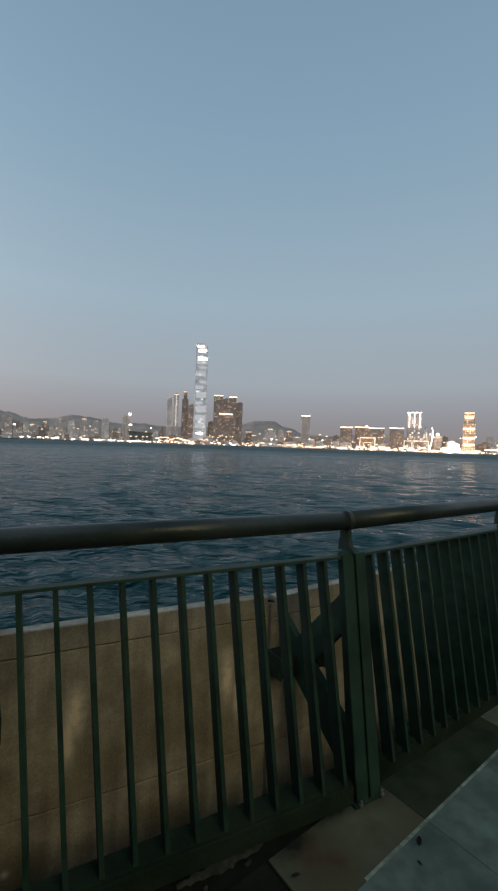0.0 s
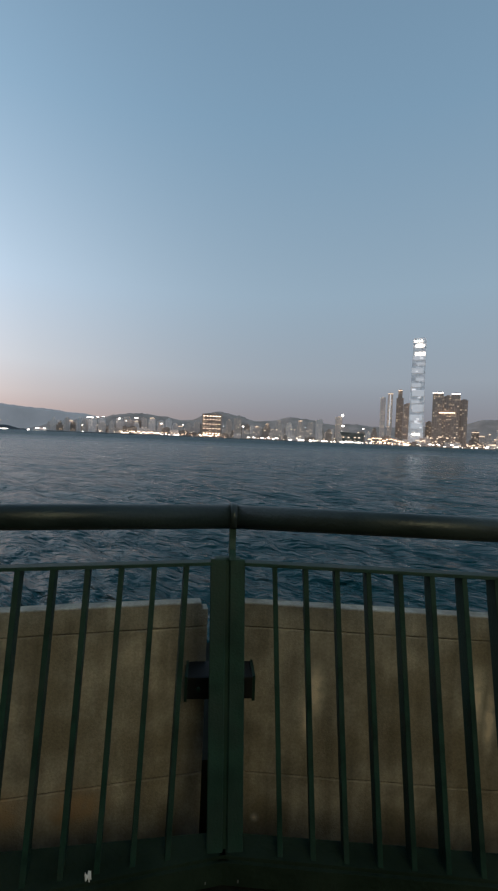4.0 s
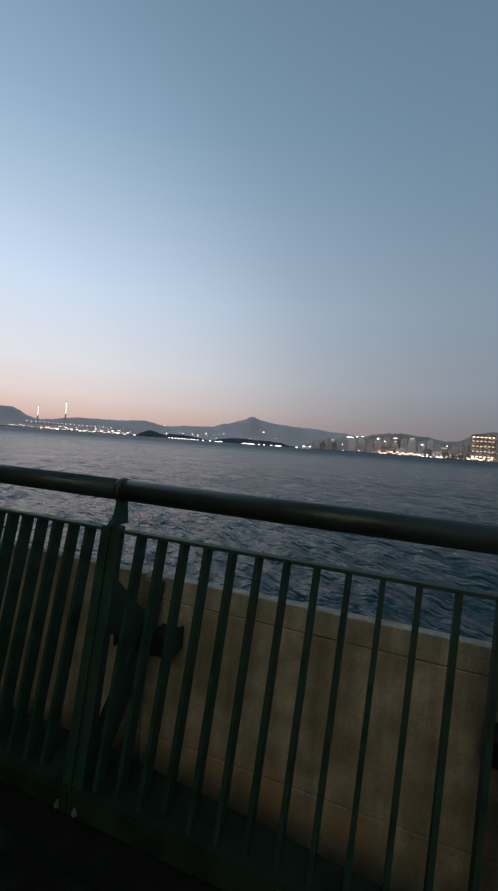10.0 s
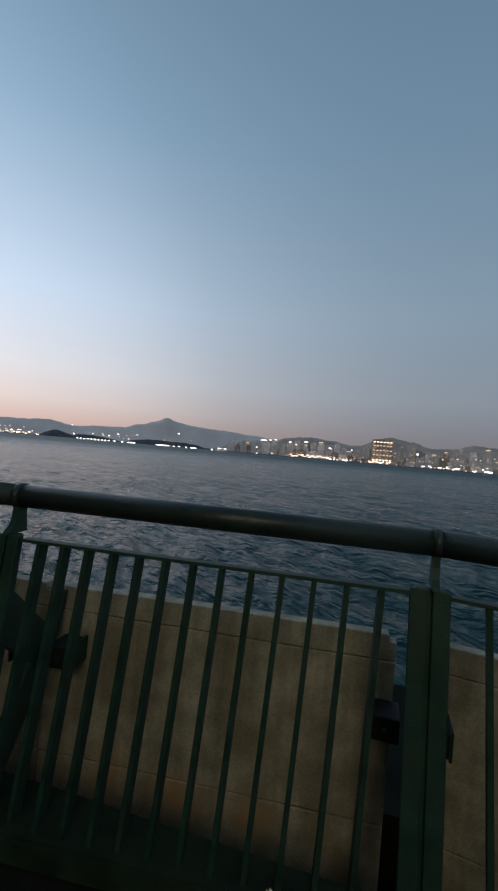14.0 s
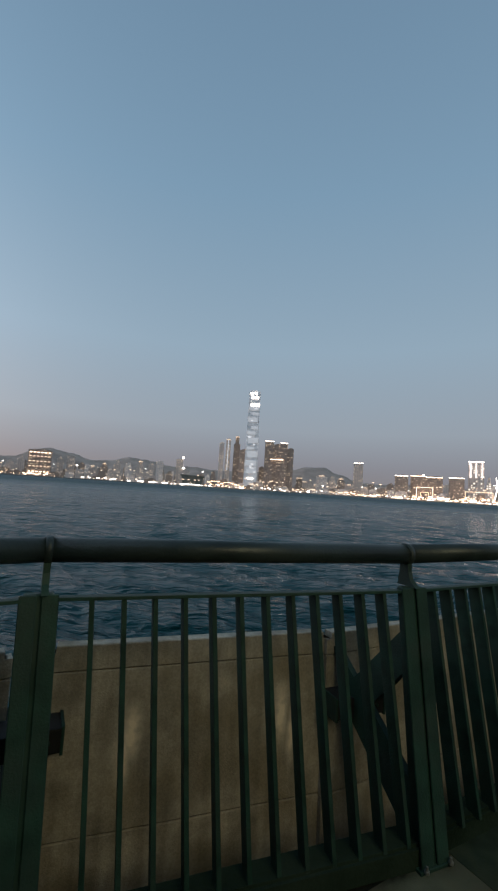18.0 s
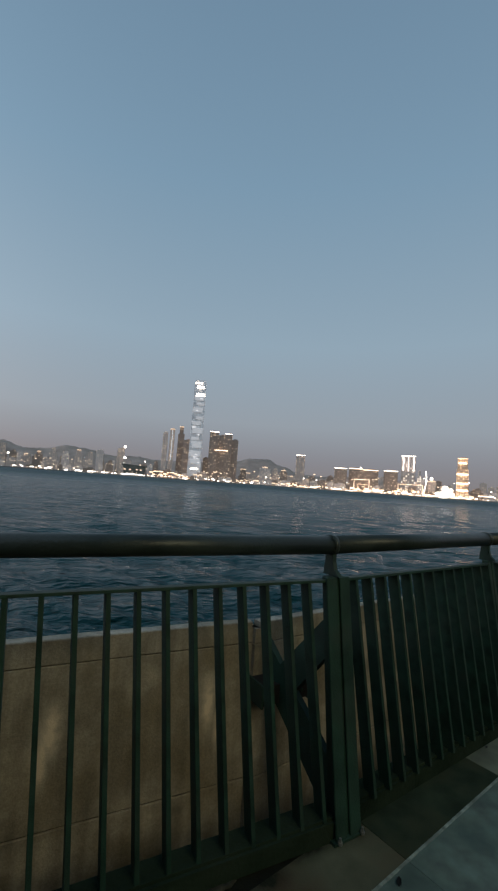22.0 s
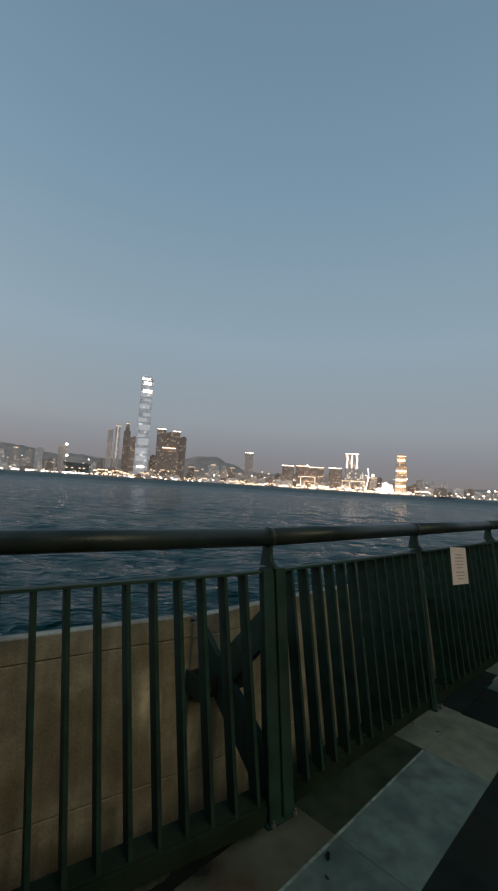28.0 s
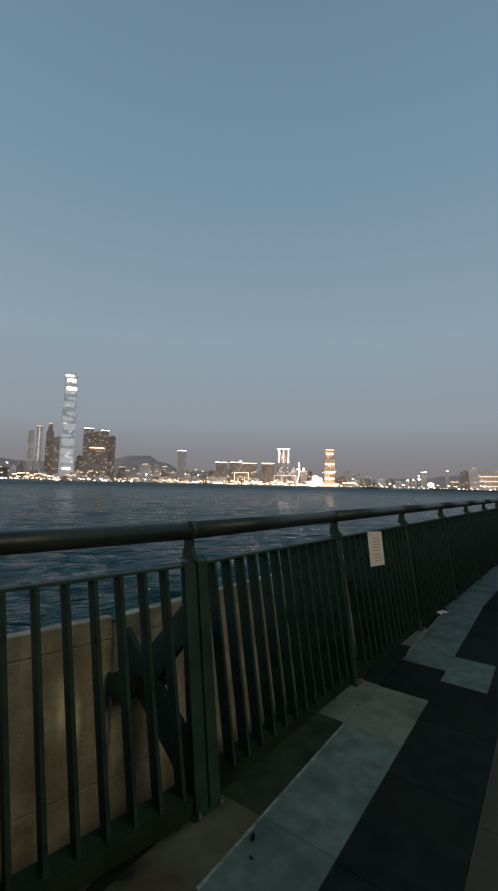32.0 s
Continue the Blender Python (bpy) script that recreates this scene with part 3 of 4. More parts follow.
def make_handrail():
    th = thing("handrail", Matrix(), "round brushed steel handrail running along the promenade railing", "handrail")
    for a, b in zip(nodes, nodes[1:]):
        d = (b - a)
        m = Matrix.Translation((*((a + b) / 2), TUBE_Z)) @ pose(0, 0, 0, 0, 0, math.degrees(math.atan2(d.y, d.x))) @ pose(0, 0, 0, 0, 90, 0)
        bm = bmesh.new()
        add_cyl(bm, TUBE_R, d.length + 0.004, m, 28)
        part("tube_length", bm, TUBE, th, "", True)
    return th


make_handrail()


# ------------------------------------------------------------------ concrete panels beyond the railing
def make_panel(m, x0, x1, mat):
    th = thing("wave_wall", m, "buff cast concrete wave wall block behind the railing", "wave wall", "wave wall blocks")
    z0 = -0.9
    for za, zb in ((z0, -0.06), (-0.055, 0.598), (0.602, SLAB_TOP)):
        bm = box((x1 - x0, 0.06, zb - za), pose((x0 + x1) / 2, SLAB_OFF + 0.03, (za + zb) / 2))
        up_edges = [e for e in bm.edges if abs(e.verts[0].co.x - e.verts[1].co.x) < 1e-5 and zb == SLAB_TOP and min(v.co.z for v in e.verts) > zb - 1e-4]
        if up_edges:
            bmesh.ops.bevel(bm, geom=up_edges, offset=0.03, segments=4, affect="EDGES")
        long_edges = [e for e in bm.edges if abs(e.verts[0].co.x - e.verts[1].co.x) > 0.1]
        bmesh.ops.bevel(bm, geom=long_edges, offset=0.004, segments=1, affect="EDGES")
        part("course", bm, mat, th)
    part("joint_bed", box((x1 - x0 - 0.04, 0.045, SLAB_TOP - z0 - 0.06), pose((x0 + x1) / 2, SLAB_OFF + 0.031, (z0 + SLAB_TOP) / 2)), JOINT, th)
    return th


first_panel = None
for k, (a, b) in enumerate(zip(nodes, nodes[1:])):
    m = frame_at(a, (b - a).normalized())
    if k < 4:
        make_panel(m, -0.068 if k == 3 else 0.05, 1.474 if k == 3 else 1.426, CONCRETE_RUSTY if k == 3 else CONCRETE)
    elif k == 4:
        make_panel(m, 0.005, 1.315, CONCRETE_PATCHED)
    elif k == 5:
        make_panel(m, -0.13, 1.49, CONCRETE)
    elif first_panel is None:
        first_panel = make_panel(m, 0.0, 1.49, CONCRETE)
    else:
        copy_thing(first_panel, m)


# ------------------------------------------------------------------ the notice on the railing
def make_notice():
    sh = math.tan(LEAN)
    z, s = 0.862, 2.14
    p = NODE_C + DIR_D * s
    m = frame_at(p, DIR_D) @ pose(0, OFF_LOW + (z - RAIL_LOW) * sh - 0.033, z) @ Matrix.Rotation(-LEAN, 4, "X") @ pose(0, 0, 0, 0, 4, 0)
    th = thing("notice", m, "pale paper notice in a clear sleeve tied to the railing", "notice")
    part("sheet", box((0.30, 0.004, 0.285), None, 0.001), PAPER, th)
    for zz, w in ((0.085, 0.15), (0.06, 0.17), (0.035, 0.16), (0.01, 0.17), (-0.015, 0.13), (-0.05, 0.16), (-0.075, 0.15), (-0.10, 0.10)):
        part("print_bar", box((w, 0.001, 0.009), pose(0, -0.0028, zz)), INK, th)
    return th


make_notice()


# ------------------------------------------------------------------ skyline across the harbour
EYE_Z = 1.42


def polar(az, dist):
    a = radians(az)
    return Vector((-math.sin(a) * dist, math.cos(a) * dist))


def up(el, dist):
    return EYE_Z + math.tan(radians(el)) * dist


def building(az0, az1, el, dist, mat, name="tower_block", label="", depth=None, steps=(), lamp_line=None, taper=1.0):
    """A far building between two bearings, its top at the elevation el; steps: set-backs (share of width, share of height)."""
    c = polar((az0 + az1) / 2, dist)
    w = abs(az0 - az1) * math.pi / 180 * dist
    top = up(el, dist) - WATER_Z
    dep = depth or min(max(w * 0.8, 16), 60)
    m = pose(c.x, c.y, WATER_Z, 0, 0, (az0 + az1) / 2)
    th = thing(name, m, label or "hazy high-rise block with lit windows on the far shore", "building", "far shore buildings")
    bm = bmesh.new()
    if steps:
        z = 0.0
        for sw, shh in steps:
            z1 = top * shh
            add_box(bm, (w * sw, dep * sw, z1 - z), pose(0, 0, (z + z1) / 2))
            z = z1
    else:
        vs = add_box(bm, (w, dep, top), pose(0, 0, top / 2))
        if taper != 1.0:
            for v in vs:
                if v.co.z > top / 2:
                    v.co.x *= taper
                    v.co.y *= taper
    part("tower_shaft", bm, mat, th)
    wt = w * (steps[-1][0] if steps else taper)
    part("roof_plant", box((wt * 0.5, dep * 0.4, 5), pose(wt * 0.08, 0, top + 2.3)), mat, th)
    if lamp_line:
        part("roof_light", box((wt * 1.0, 1.5, 2.6), pose(0, -dep / 2 - 0.4, top - 1.5)), lamp_line, th)
    return th


def ridge(name, pts, dist, mat, label, thick=250, rough_m=10, seed=1):
    """A hill range: (bearing, elevation) along the crest, made into a sloping ridge."""
    rng = random.Random(seed)
    bm = bmesh.new()
    fine = []
    for (a0, e0), (a1, e1) in zip(pts, pts[1:]):
        k = max(2, int(abs(a1 - a0) / 0.35))
        for i in range(k):
            f = i / k
            fine.append((a0 + (a1 - a0) * f, e0 + (e1 - e0) * (f * f * (3 - 2 * f))))
    fine.append(pts[-1])
    rows = []
    for i, (a, e) in enumerate(fine):
        top = up(e, dist) + rng.uniform(-1, 1) * rough_m * 0.35 * (0 if i in (0, len(fine) - 1) else 1)
        top = max(top, WATER_Z + 1.0)
        col = []
        for f, hh in ((-1.0, 0.0), (-0.72, 0.30), (-0.45, 0.58), (-0.2, 0.84), (0.0, 1.0), (0.6, 0.5), (1.2, 0.0)):
            p = polar(a, dist + f * thick)
            jit = rng.uniform(-1, 1) * rough_m * 0.6 * hh * (1 - hh) * 4
            col.append(bm.verts.new((p.x, p.y, WATER_Z - 0.5 + (top - WATER_Z) * hh + jit)))
        rows.append(col)
    for r0, r1 in zip(rows, rows[1:]):
        for k in range(len(r0) - 1):
            bm.faces.new((r0[k], r1[k], r1[k + 1], r0[k + 1]))
    bmesh.ops.recalc_face_normals(bm, faces=bm.faces)
    return tagged(mesh_ob(name, bm, mat, smooth=True), label, "hill", kind="structure")


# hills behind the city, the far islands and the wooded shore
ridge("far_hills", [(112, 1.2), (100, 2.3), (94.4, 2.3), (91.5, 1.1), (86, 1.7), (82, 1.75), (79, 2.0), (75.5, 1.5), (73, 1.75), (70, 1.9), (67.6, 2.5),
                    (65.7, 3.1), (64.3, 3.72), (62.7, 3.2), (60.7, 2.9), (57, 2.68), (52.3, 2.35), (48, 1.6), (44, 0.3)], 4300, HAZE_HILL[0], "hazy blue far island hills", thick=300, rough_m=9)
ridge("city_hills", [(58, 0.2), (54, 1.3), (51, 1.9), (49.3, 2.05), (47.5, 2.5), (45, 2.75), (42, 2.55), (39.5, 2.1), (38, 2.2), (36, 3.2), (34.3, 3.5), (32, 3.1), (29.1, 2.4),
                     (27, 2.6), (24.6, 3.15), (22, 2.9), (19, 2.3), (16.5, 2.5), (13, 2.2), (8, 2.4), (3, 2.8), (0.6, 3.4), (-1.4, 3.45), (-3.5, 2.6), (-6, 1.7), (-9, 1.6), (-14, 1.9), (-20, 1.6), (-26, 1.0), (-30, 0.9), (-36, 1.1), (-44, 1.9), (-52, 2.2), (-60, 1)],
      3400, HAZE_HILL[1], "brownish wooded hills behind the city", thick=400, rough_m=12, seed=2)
ridge("wooded_island", [(79.7, 0.0), (79.1, 0.35), (78.4, 0.66), (77.8, 0.82), (76.9, 0.6), (75.9, 0.3), (75.3, 0.0)], 3300, HAZE_HILL[2], "dark wooded islet", thick=60, rough_m=4, seed=3)
ridge("wooded_spit", [(76.4, 0.05), (75.2, 0.5), (73.6, 0.5), (72.2, 0.36), (71.2, 0.24), (69.8, 0.0)], 3390, HAZE_HILL[2], "dark low wooded spit behind a row of lamps", thick=60, rough_m=4, seed=5)
ridge("wooded_shore", [(69.5, 0.0), (68.6, 0.33), (66.8, 0.58), (65.2, 0.66), (63.4, 0.56), (62, 0.54), (60.1, 0.42), (58.9, 0.1), (57.4, 0.04), (55, 0.12), (53.6, 0.34), (52.6, 0.28), (51.6, 0.03)], 3100, HAZE_HILL[2], "dark wooded shore", thick=80, rough_m=5, seed=4)


def quay(name, az0, az1, dist, height, mat, label):
    bm = bmesh.new()
    n = max(2, int(abs(az1 - az0) / 1.5))
    prev = None
    for i in range(n + 1):
        a = az0 + (az1 - az0) * i / n
        p, q = polar(a, dist), polar(a, dist + 700)
        cur = [bm.verts.new((p.x, p.y, WATER_Z - 1)), bm.verts.new((p.x, p.y, WATER_Z + height)), bm.verts.new((q.x, q.y, WATER_Z + height + 2))]
        if prev:
            bm.faces.new((prev[0], cur[0], cur[1], prev[1]))
            bm.faces.new((prev[1], cur[1], cur[2], prev[2]))
        prev = cur
    bmesh.ops.recalc_face_normals(bm, faces=bm.faces)
    return tagged(mesh_ob(name, bm, mat), label, "quay", kind="structure")


quay("far_quay", 56, -34, 1900, 3.0, SEAWALL, "dark concrete quay edge of the far shore")
quay("container_quay", 112, 70, 3400, 3.0, SEAWALL, "low dark container quay")
quay("breakwater", -38.6, -60, 900, 1.8, HAZE_HILL[2], "dark breakwater")

# the very tall glass tower
def tall_tower():
    dist, az0, az1 = 2050, 9.42, 7.62
    th = building(az0, az1, 13.05, dist, FAC_GLASS, "skyscraper", "very tall slender glass skyscraper with broken white light bands", taper=0.86)
    top = up(13.05, dist) - WATER_Z
    w = (az0 - az1) * math.pi / 180 * dist
    part("crown", box((w * 0.80, 40, 9), pose(0, 0, top + 4)), FAC_GLASS, th)
    rng = random.Random(77)

    def face(z, x, ww, hh, mat):
        wz = w * (1 - 0.14 * z)
        part("light_band", box((wz * ww, 1.0, hh), pose(wz * x, -w * 0.4 * (1 - 0.14 * z) - 2.0, top * z)), mat, th)

    for z, x, ww, hh in ((0.988, -0.12, 0.62, 7), (0.945, 0.04, 0.62, 12), (0.865, 0.06, 0.72, 14), (0.115, 0.0, 0.5, 7)):
        face(z, x, ww, hh, G_WHITE)
    for z, x, ww, hh in ((0.83, 0.0, 0.8, 18), (0.775, 0.1, 0.6, 10), (0.71, -0.05, 0.8, 22), (0.63, 0.12, 0.55, 14), (0.575, -0.1, 0.7, 16), (0.50, 0.05, 0.8, 26), (0.42, -0.12, 0.6, 12),
                         (0.36, 0.05, 0.75, 30), (0.27, 0.0, 0.8, 26), (0.19, 0.05, 0.75, 22)):
        face(z, x, ww, hh, G_VEIL)
    for k in range(12):
        face(rng.uniform(0.16, 0.84), rng.uniform(-0.34, 0.34), rng.uniform(0.12, 0.3), rng.uniform(3, 6), G_COOL)
    return th


tall_tower()
B = building
# towers round it
B(12.95, 12.3, 6.0, 2160, FAC_PALE)
B(12.05, 11.42, 6.55, 2100, FAC_GREY, lamp_line=G_DIM)
B(10.98, 10.12, 6.95, 2120, FAC_BROWN, steps=((1.0, 0.86), (0.6, 1.0)), lamp_line=G_DIM)
part("light_tube", box((3.0, 1.4, 150), pose(0, 0, 0)), G_COOL, thing("light_strip", pose(*polar(11.75, 2072), up(4.4, 2072), 0, 0, 11.75), "tall pale light strip up a tower corner", "light strip"))
B(10.1, 9.2, 5.2, 2060, FAC_BROWN)
B(6.7, 5.5, 6.65, 2010, FAC_BROWN, lamp_line=G_WHITE)
B(5.5, 4.5, 6.2, 2015, FAC_BROWN)
B(4.6, 3.6, 6.5, 2010, FAC_BROWN, lamp_line=G_WHITE)
B(3.7, 2.75, 5.7, 2020, FAC_BROWN)
B(7.4, 6.7, 3.0, 2080, FAC_BROWN)
part("storey_light", box((62, 1.2, 3.0), pose(0, 0, 0)), G_WARM, thing("podium_light_strip", pose(*polar(5.0, 1988), up(4.2, 1988), 0, 0, 5.0), "long warm light strip across the towers", "light strip"))
# the eastern waterfront
B(-5.3, -6.5, 4.3, 2250, FAC_GREY, lamp_line=G_WHITE)
B(-10.5, -12.1, 2.9, 1990, FAC_BROWN, lamp_line=G_WHITE)
B(-12.4, -14.2, 2.95, 2020, FAC_BROWN, lamp_line=G_WARM)
B(-14.2, -16.1, 2.85, 2020, FAC_BROWN, lamp_line=G_WARM)
B(-16.8, -18.5, 2.9, 2000, FAC_BROWN, lamp_line=G_WHITE)
B(-18.9, -20.6, 4.9, 2020, FAC_WHITE, lamp_line=G_WHITE, label="office tower with white lit crown")
for aa, ww in ((-19.15, 4.5), (-19.75, 3.5), (-20.4, 4.5)):
    part("light_tube", box((ww, 1.4, 62), pose(0, 0, 0)), G_PYLON, thing("light_strip", pose(*polar(aa, 1990), up(3.9, 1990), 0, 0, aa), "white vertical light strip on an office tower", "light strip"))
B(-20.7, -21.5, 3.0, 2000, FAC_WHITE, steps=((1.0, 0.55), (0.7, 0.8), (0.4, 1.0)), label="stepped waterfront tower with white lit edge")
B(-25.3, -26.6, 4.85, 1960, FAC_GOLD, lamp_line=G_AMBER, steps=((1.0, 0.72), (0.86, 1.0)), label="office tower washed in golden light")
goldtower = bpy.data.objects[[o.name for o in bpy.data.objects if o.name.startswith("tower_block") and not o.parent][-1]]
for zz, ww in ((150, 30), (104, 42), (66, 42), (38, 42)):
    part("lit_storey", box((ww, 1.4, 6), pose(0, -20.5, zz)), G_WARM, goldtower)
B(-22.1, -23.0, 1.9, 2050, FAC_GREY, lamp_line=G_DIM)
# the western waterfront
gold = B(36.6, 34.0, 3.1, 2300, FAC_BROWN, label="wide block with golden lit storeys")
for zz, mt_ in ((24, G_WARM), (50, G_DIM), (74, G_DIM), (98, G_DIM), (117, G_WARM)):
    for kk in range(6):
        part("lit_window", box((9.5, 1.4, 3.6), pose(-41 + kk * 16.4, -31.2, zz)), mt_, gold)
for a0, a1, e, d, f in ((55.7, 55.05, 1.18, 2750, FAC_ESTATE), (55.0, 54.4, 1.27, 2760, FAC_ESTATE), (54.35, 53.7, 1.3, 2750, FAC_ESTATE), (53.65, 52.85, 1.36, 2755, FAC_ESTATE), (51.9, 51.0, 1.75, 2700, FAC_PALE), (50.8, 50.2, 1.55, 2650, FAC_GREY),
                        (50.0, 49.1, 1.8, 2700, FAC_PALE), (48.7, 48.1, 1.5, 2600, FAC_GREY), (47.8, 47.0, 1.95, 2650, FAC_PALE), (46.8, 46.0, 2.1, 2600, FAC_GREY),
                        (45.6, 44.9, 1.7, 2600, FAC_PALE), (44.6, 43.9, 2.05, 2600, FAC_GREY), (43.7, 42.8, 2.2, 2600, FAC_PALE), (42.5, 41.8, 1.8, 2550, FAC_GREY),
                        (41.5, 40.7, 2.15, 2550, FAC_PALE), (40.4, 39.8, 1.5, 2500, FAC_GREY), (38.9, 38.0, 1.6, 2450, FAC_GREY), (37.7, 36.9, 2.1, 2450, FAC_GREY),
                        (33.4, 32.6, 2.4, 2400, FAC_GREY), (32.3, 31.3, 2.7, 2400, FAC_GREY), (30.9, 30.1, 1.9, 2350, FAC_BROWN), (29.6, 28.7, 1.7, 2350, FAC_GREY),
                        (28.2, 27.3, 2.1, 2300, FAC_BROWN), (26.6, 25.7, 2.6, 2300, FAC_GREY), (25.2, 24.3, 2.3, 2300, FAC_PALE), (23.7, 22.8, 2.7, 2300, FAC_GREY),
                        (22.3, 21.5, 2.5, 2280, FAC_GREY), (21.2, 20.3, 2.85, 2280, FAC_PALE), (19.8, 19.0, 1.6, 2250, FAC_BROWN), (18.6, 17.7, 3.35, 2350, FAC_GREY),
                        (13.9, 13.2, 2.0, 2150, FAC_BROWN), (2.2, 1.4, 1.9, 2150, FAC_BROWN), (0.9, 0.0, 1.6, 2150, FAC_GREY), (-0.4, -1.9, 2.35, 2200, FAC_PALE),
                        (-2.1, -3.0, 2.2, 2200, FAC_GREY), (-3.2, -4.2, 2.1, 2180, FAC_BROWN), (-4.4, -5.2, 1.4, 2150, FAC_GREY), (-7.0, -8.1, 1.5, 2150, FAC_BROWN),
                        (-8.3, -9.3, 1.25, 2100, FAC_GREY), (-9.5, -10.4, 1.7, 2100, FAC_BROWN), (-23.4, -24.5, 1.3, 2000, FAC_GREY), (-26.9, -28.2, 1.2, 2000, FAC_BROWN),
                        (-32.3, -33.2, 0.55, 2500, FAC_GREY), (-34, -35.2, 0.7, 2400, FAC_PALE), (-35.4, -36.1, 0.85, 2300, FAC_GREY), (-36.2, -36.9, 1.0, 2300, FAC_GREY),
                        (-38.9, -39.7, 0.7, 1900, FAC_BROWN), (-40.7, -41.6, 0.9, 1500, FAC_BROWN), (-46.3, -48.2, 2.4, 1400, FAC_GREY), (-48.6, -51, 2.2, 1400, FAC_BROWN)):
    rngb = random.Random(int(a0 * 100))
    # the western blocks take the copies with more haze in their colour
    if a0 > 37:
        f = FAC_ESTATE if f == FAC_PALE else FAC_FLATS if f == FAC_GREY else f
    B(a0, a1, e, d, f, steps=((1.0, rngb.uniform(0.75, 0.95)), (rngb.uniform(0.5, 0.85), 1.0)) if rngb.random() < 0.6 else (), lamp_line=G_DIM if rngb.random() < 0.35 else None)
B(57.6, 55.75, 0.17, 2590, FAC_ESTATE, "podium_block", "low pale waterfront shed below roof lamps", depth=25)
B(-28.9, -31.9, 0.82, 2300, FAC_GREY, "terminal_hall", "long low pale hall on the far eastern shore", depth=60)
B(-37.4, -38.05, 2.05, 2200, FAC_GREY, lamp_line=G_WHITE, label="slim block with a white lit roof edge")
B(-40.2, -40.52, 2.2, 1900, FAC_GREY, lamp_line=G_WHITE, label="thin lone tower with a white roof light")
B(-41.75, -42.72, 2.05, 1450, FAC_BROWN, label="dark block on the near eastern shore")
B(-42.8, -43.7, 2.4, 1420, FAC_PALE, label="plain pale block on the near eastern shore")
eastblock = B(-43.73, -46.0, 2.2, 1400, FAC_GREY, label="pale block with three lit storeys")
for zz in (14, 28, 42):
    part("lit_storey", box((50, 1.4, 2.2), pose(0, -22.8, zz)), G_DIM, eastblock)
# the dense rows of blocks behind the waterfront
rngm = random.Random(31)
for a_from, a_to, e_low, e_high, dd in ((56, 14, 0.9, 1.9, 2650), (2.4, -10, 0.8, 1.6, 2350), (-10, -31, 0.7, 2.2, 2250)):
    az = a_from
    while az > a_to:
        wd = rngm.uniform(0.5, 1.2)
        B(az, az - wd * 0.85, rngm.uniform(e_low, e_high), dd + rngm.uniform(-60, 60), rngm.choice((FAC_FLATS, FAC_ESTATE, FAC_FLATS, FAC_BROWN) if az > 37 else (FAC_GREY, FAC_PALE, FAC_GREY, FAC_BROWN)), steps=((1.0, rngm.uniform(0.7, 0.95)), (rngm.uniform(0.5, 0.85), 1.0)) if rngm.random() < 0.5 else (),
          lamp_line=G_DIM if rngm.random() < 0.15 else None)
        az -= wd
# low waterfront sheds and podiums, one after another
rngl = random.Random(12)
az = 52.0
while az > -34:
    wd = rngl.uniform(0.5, 1.7)
    if not 13.4 < az < 18.8:
        B(az, az - wd * 0.92, rngl.uniform(0.35, 1.05), 1960 + rngl.uniform(0, 60) + max(0, az - 20) * 22, rngl.choice((FAC_BROWN, FAC_GREY, FAC_BROWN, FAC_PALE)), "podium_block",
          "low waterfront building with lit frontage", depth=25)
    az -= wd


# shore lamps: strings of small lights along the quays
def lamp_string(name, az0, az1, count, dist, el0, el1, mat, size, label, seed):
    rng = random.Random(seed)
    bm = bmesh.new()
    for i in range(count):
        a = az0 + (az1 - az0) * (i + rng.uniform(0.1, 0.9)) / count
        d = dist + max(0, a - 20) * 22 if dist < 2000 else dist
        e = el0 + (el1 - el0) * rng.random() ** 2
        p = polar(a, d)
        sz = size * rng.choice((0.55, 0.7, 0.8, 1.0, 1.0, 1.4))
        r = bmesh.ops.create_icosphere(bm, subdivisions=1, radius=sz, matrix=Matrix.Translation((p.x, p.y, up(e, d))) @ Matrix.Diagonal((rng.uniform(1, 2.6), rng.uniform(1, 2.6), 1, 1)))
    return tagged(mesh_ob(name, bm, mat), label, "lights", kind="stuff")


lamp_string("quay_lamps", 50, -1, 48, 1890, 0.02, 0.35, G_WARM, 1.6, "warm lamps along the western quay", 21)
lamp_string("quay_lamps", 48, 36, 30, 1890, 0.1, 0.4, G_AMBER, 2.0, "amber lamps along the western quay", 22)
lamp_string("quay_lamps", 20, -5, 36, 1890, 0.0, 0.3, G_WHITE, 1.9, "white lamps along the central quay", 23)
lamp_string("quay_lamps", 14, 9, 24, 1890, 0.1, 0.5, G_AMBER, 2.2, "amber lamps by the towers", 24)
lamp_string("quay_lamps", -3, -28, 95, 1885, 0.0, 0.40, G_WARM, 1.8, "dense warm lamps along the eastern quay", 25)
lamp_string("quay_lamps", -10, -26, 60, 1885, 0.0, 0.7, G_AMBER, 1.7, "amber lamps along the eastern quay", 26)
lamp_string("quay_lamps", -10, -27, 45, 1884, 0.0, 0.3, G_WHITE, 1.7, "white lamps along the eastern quay", 27)
lamp_string("window_lights", 50, 13, 70, 1880, 0.3, 1.6, G_DIM, 1.7, "scattered lit windows of the western shore", 28)
lamp_string("window_lights", 8, -27, 130, 1880, 0.3, 1.9, G_DIM, 1.8, "scattered lit windows of the eastern shore", 29)
lamp_string("quay_lamps", -28, -50, 60, 1350, 0.0, 0.5, G_WARM, 1.5, "lamps on the far eastern shore", 30)
lamp_string("port_lamps", 91, 79.5, 34, 3350, 0.0, 0.4, G_WARM, 4.2, "warm lamps of the container port", 31)
lamp_string("port_lamps", 90, 81, 22, 3350, 0.0, 0.45, G_AMBER, 3.6, "amber lamps of the container port", 32)
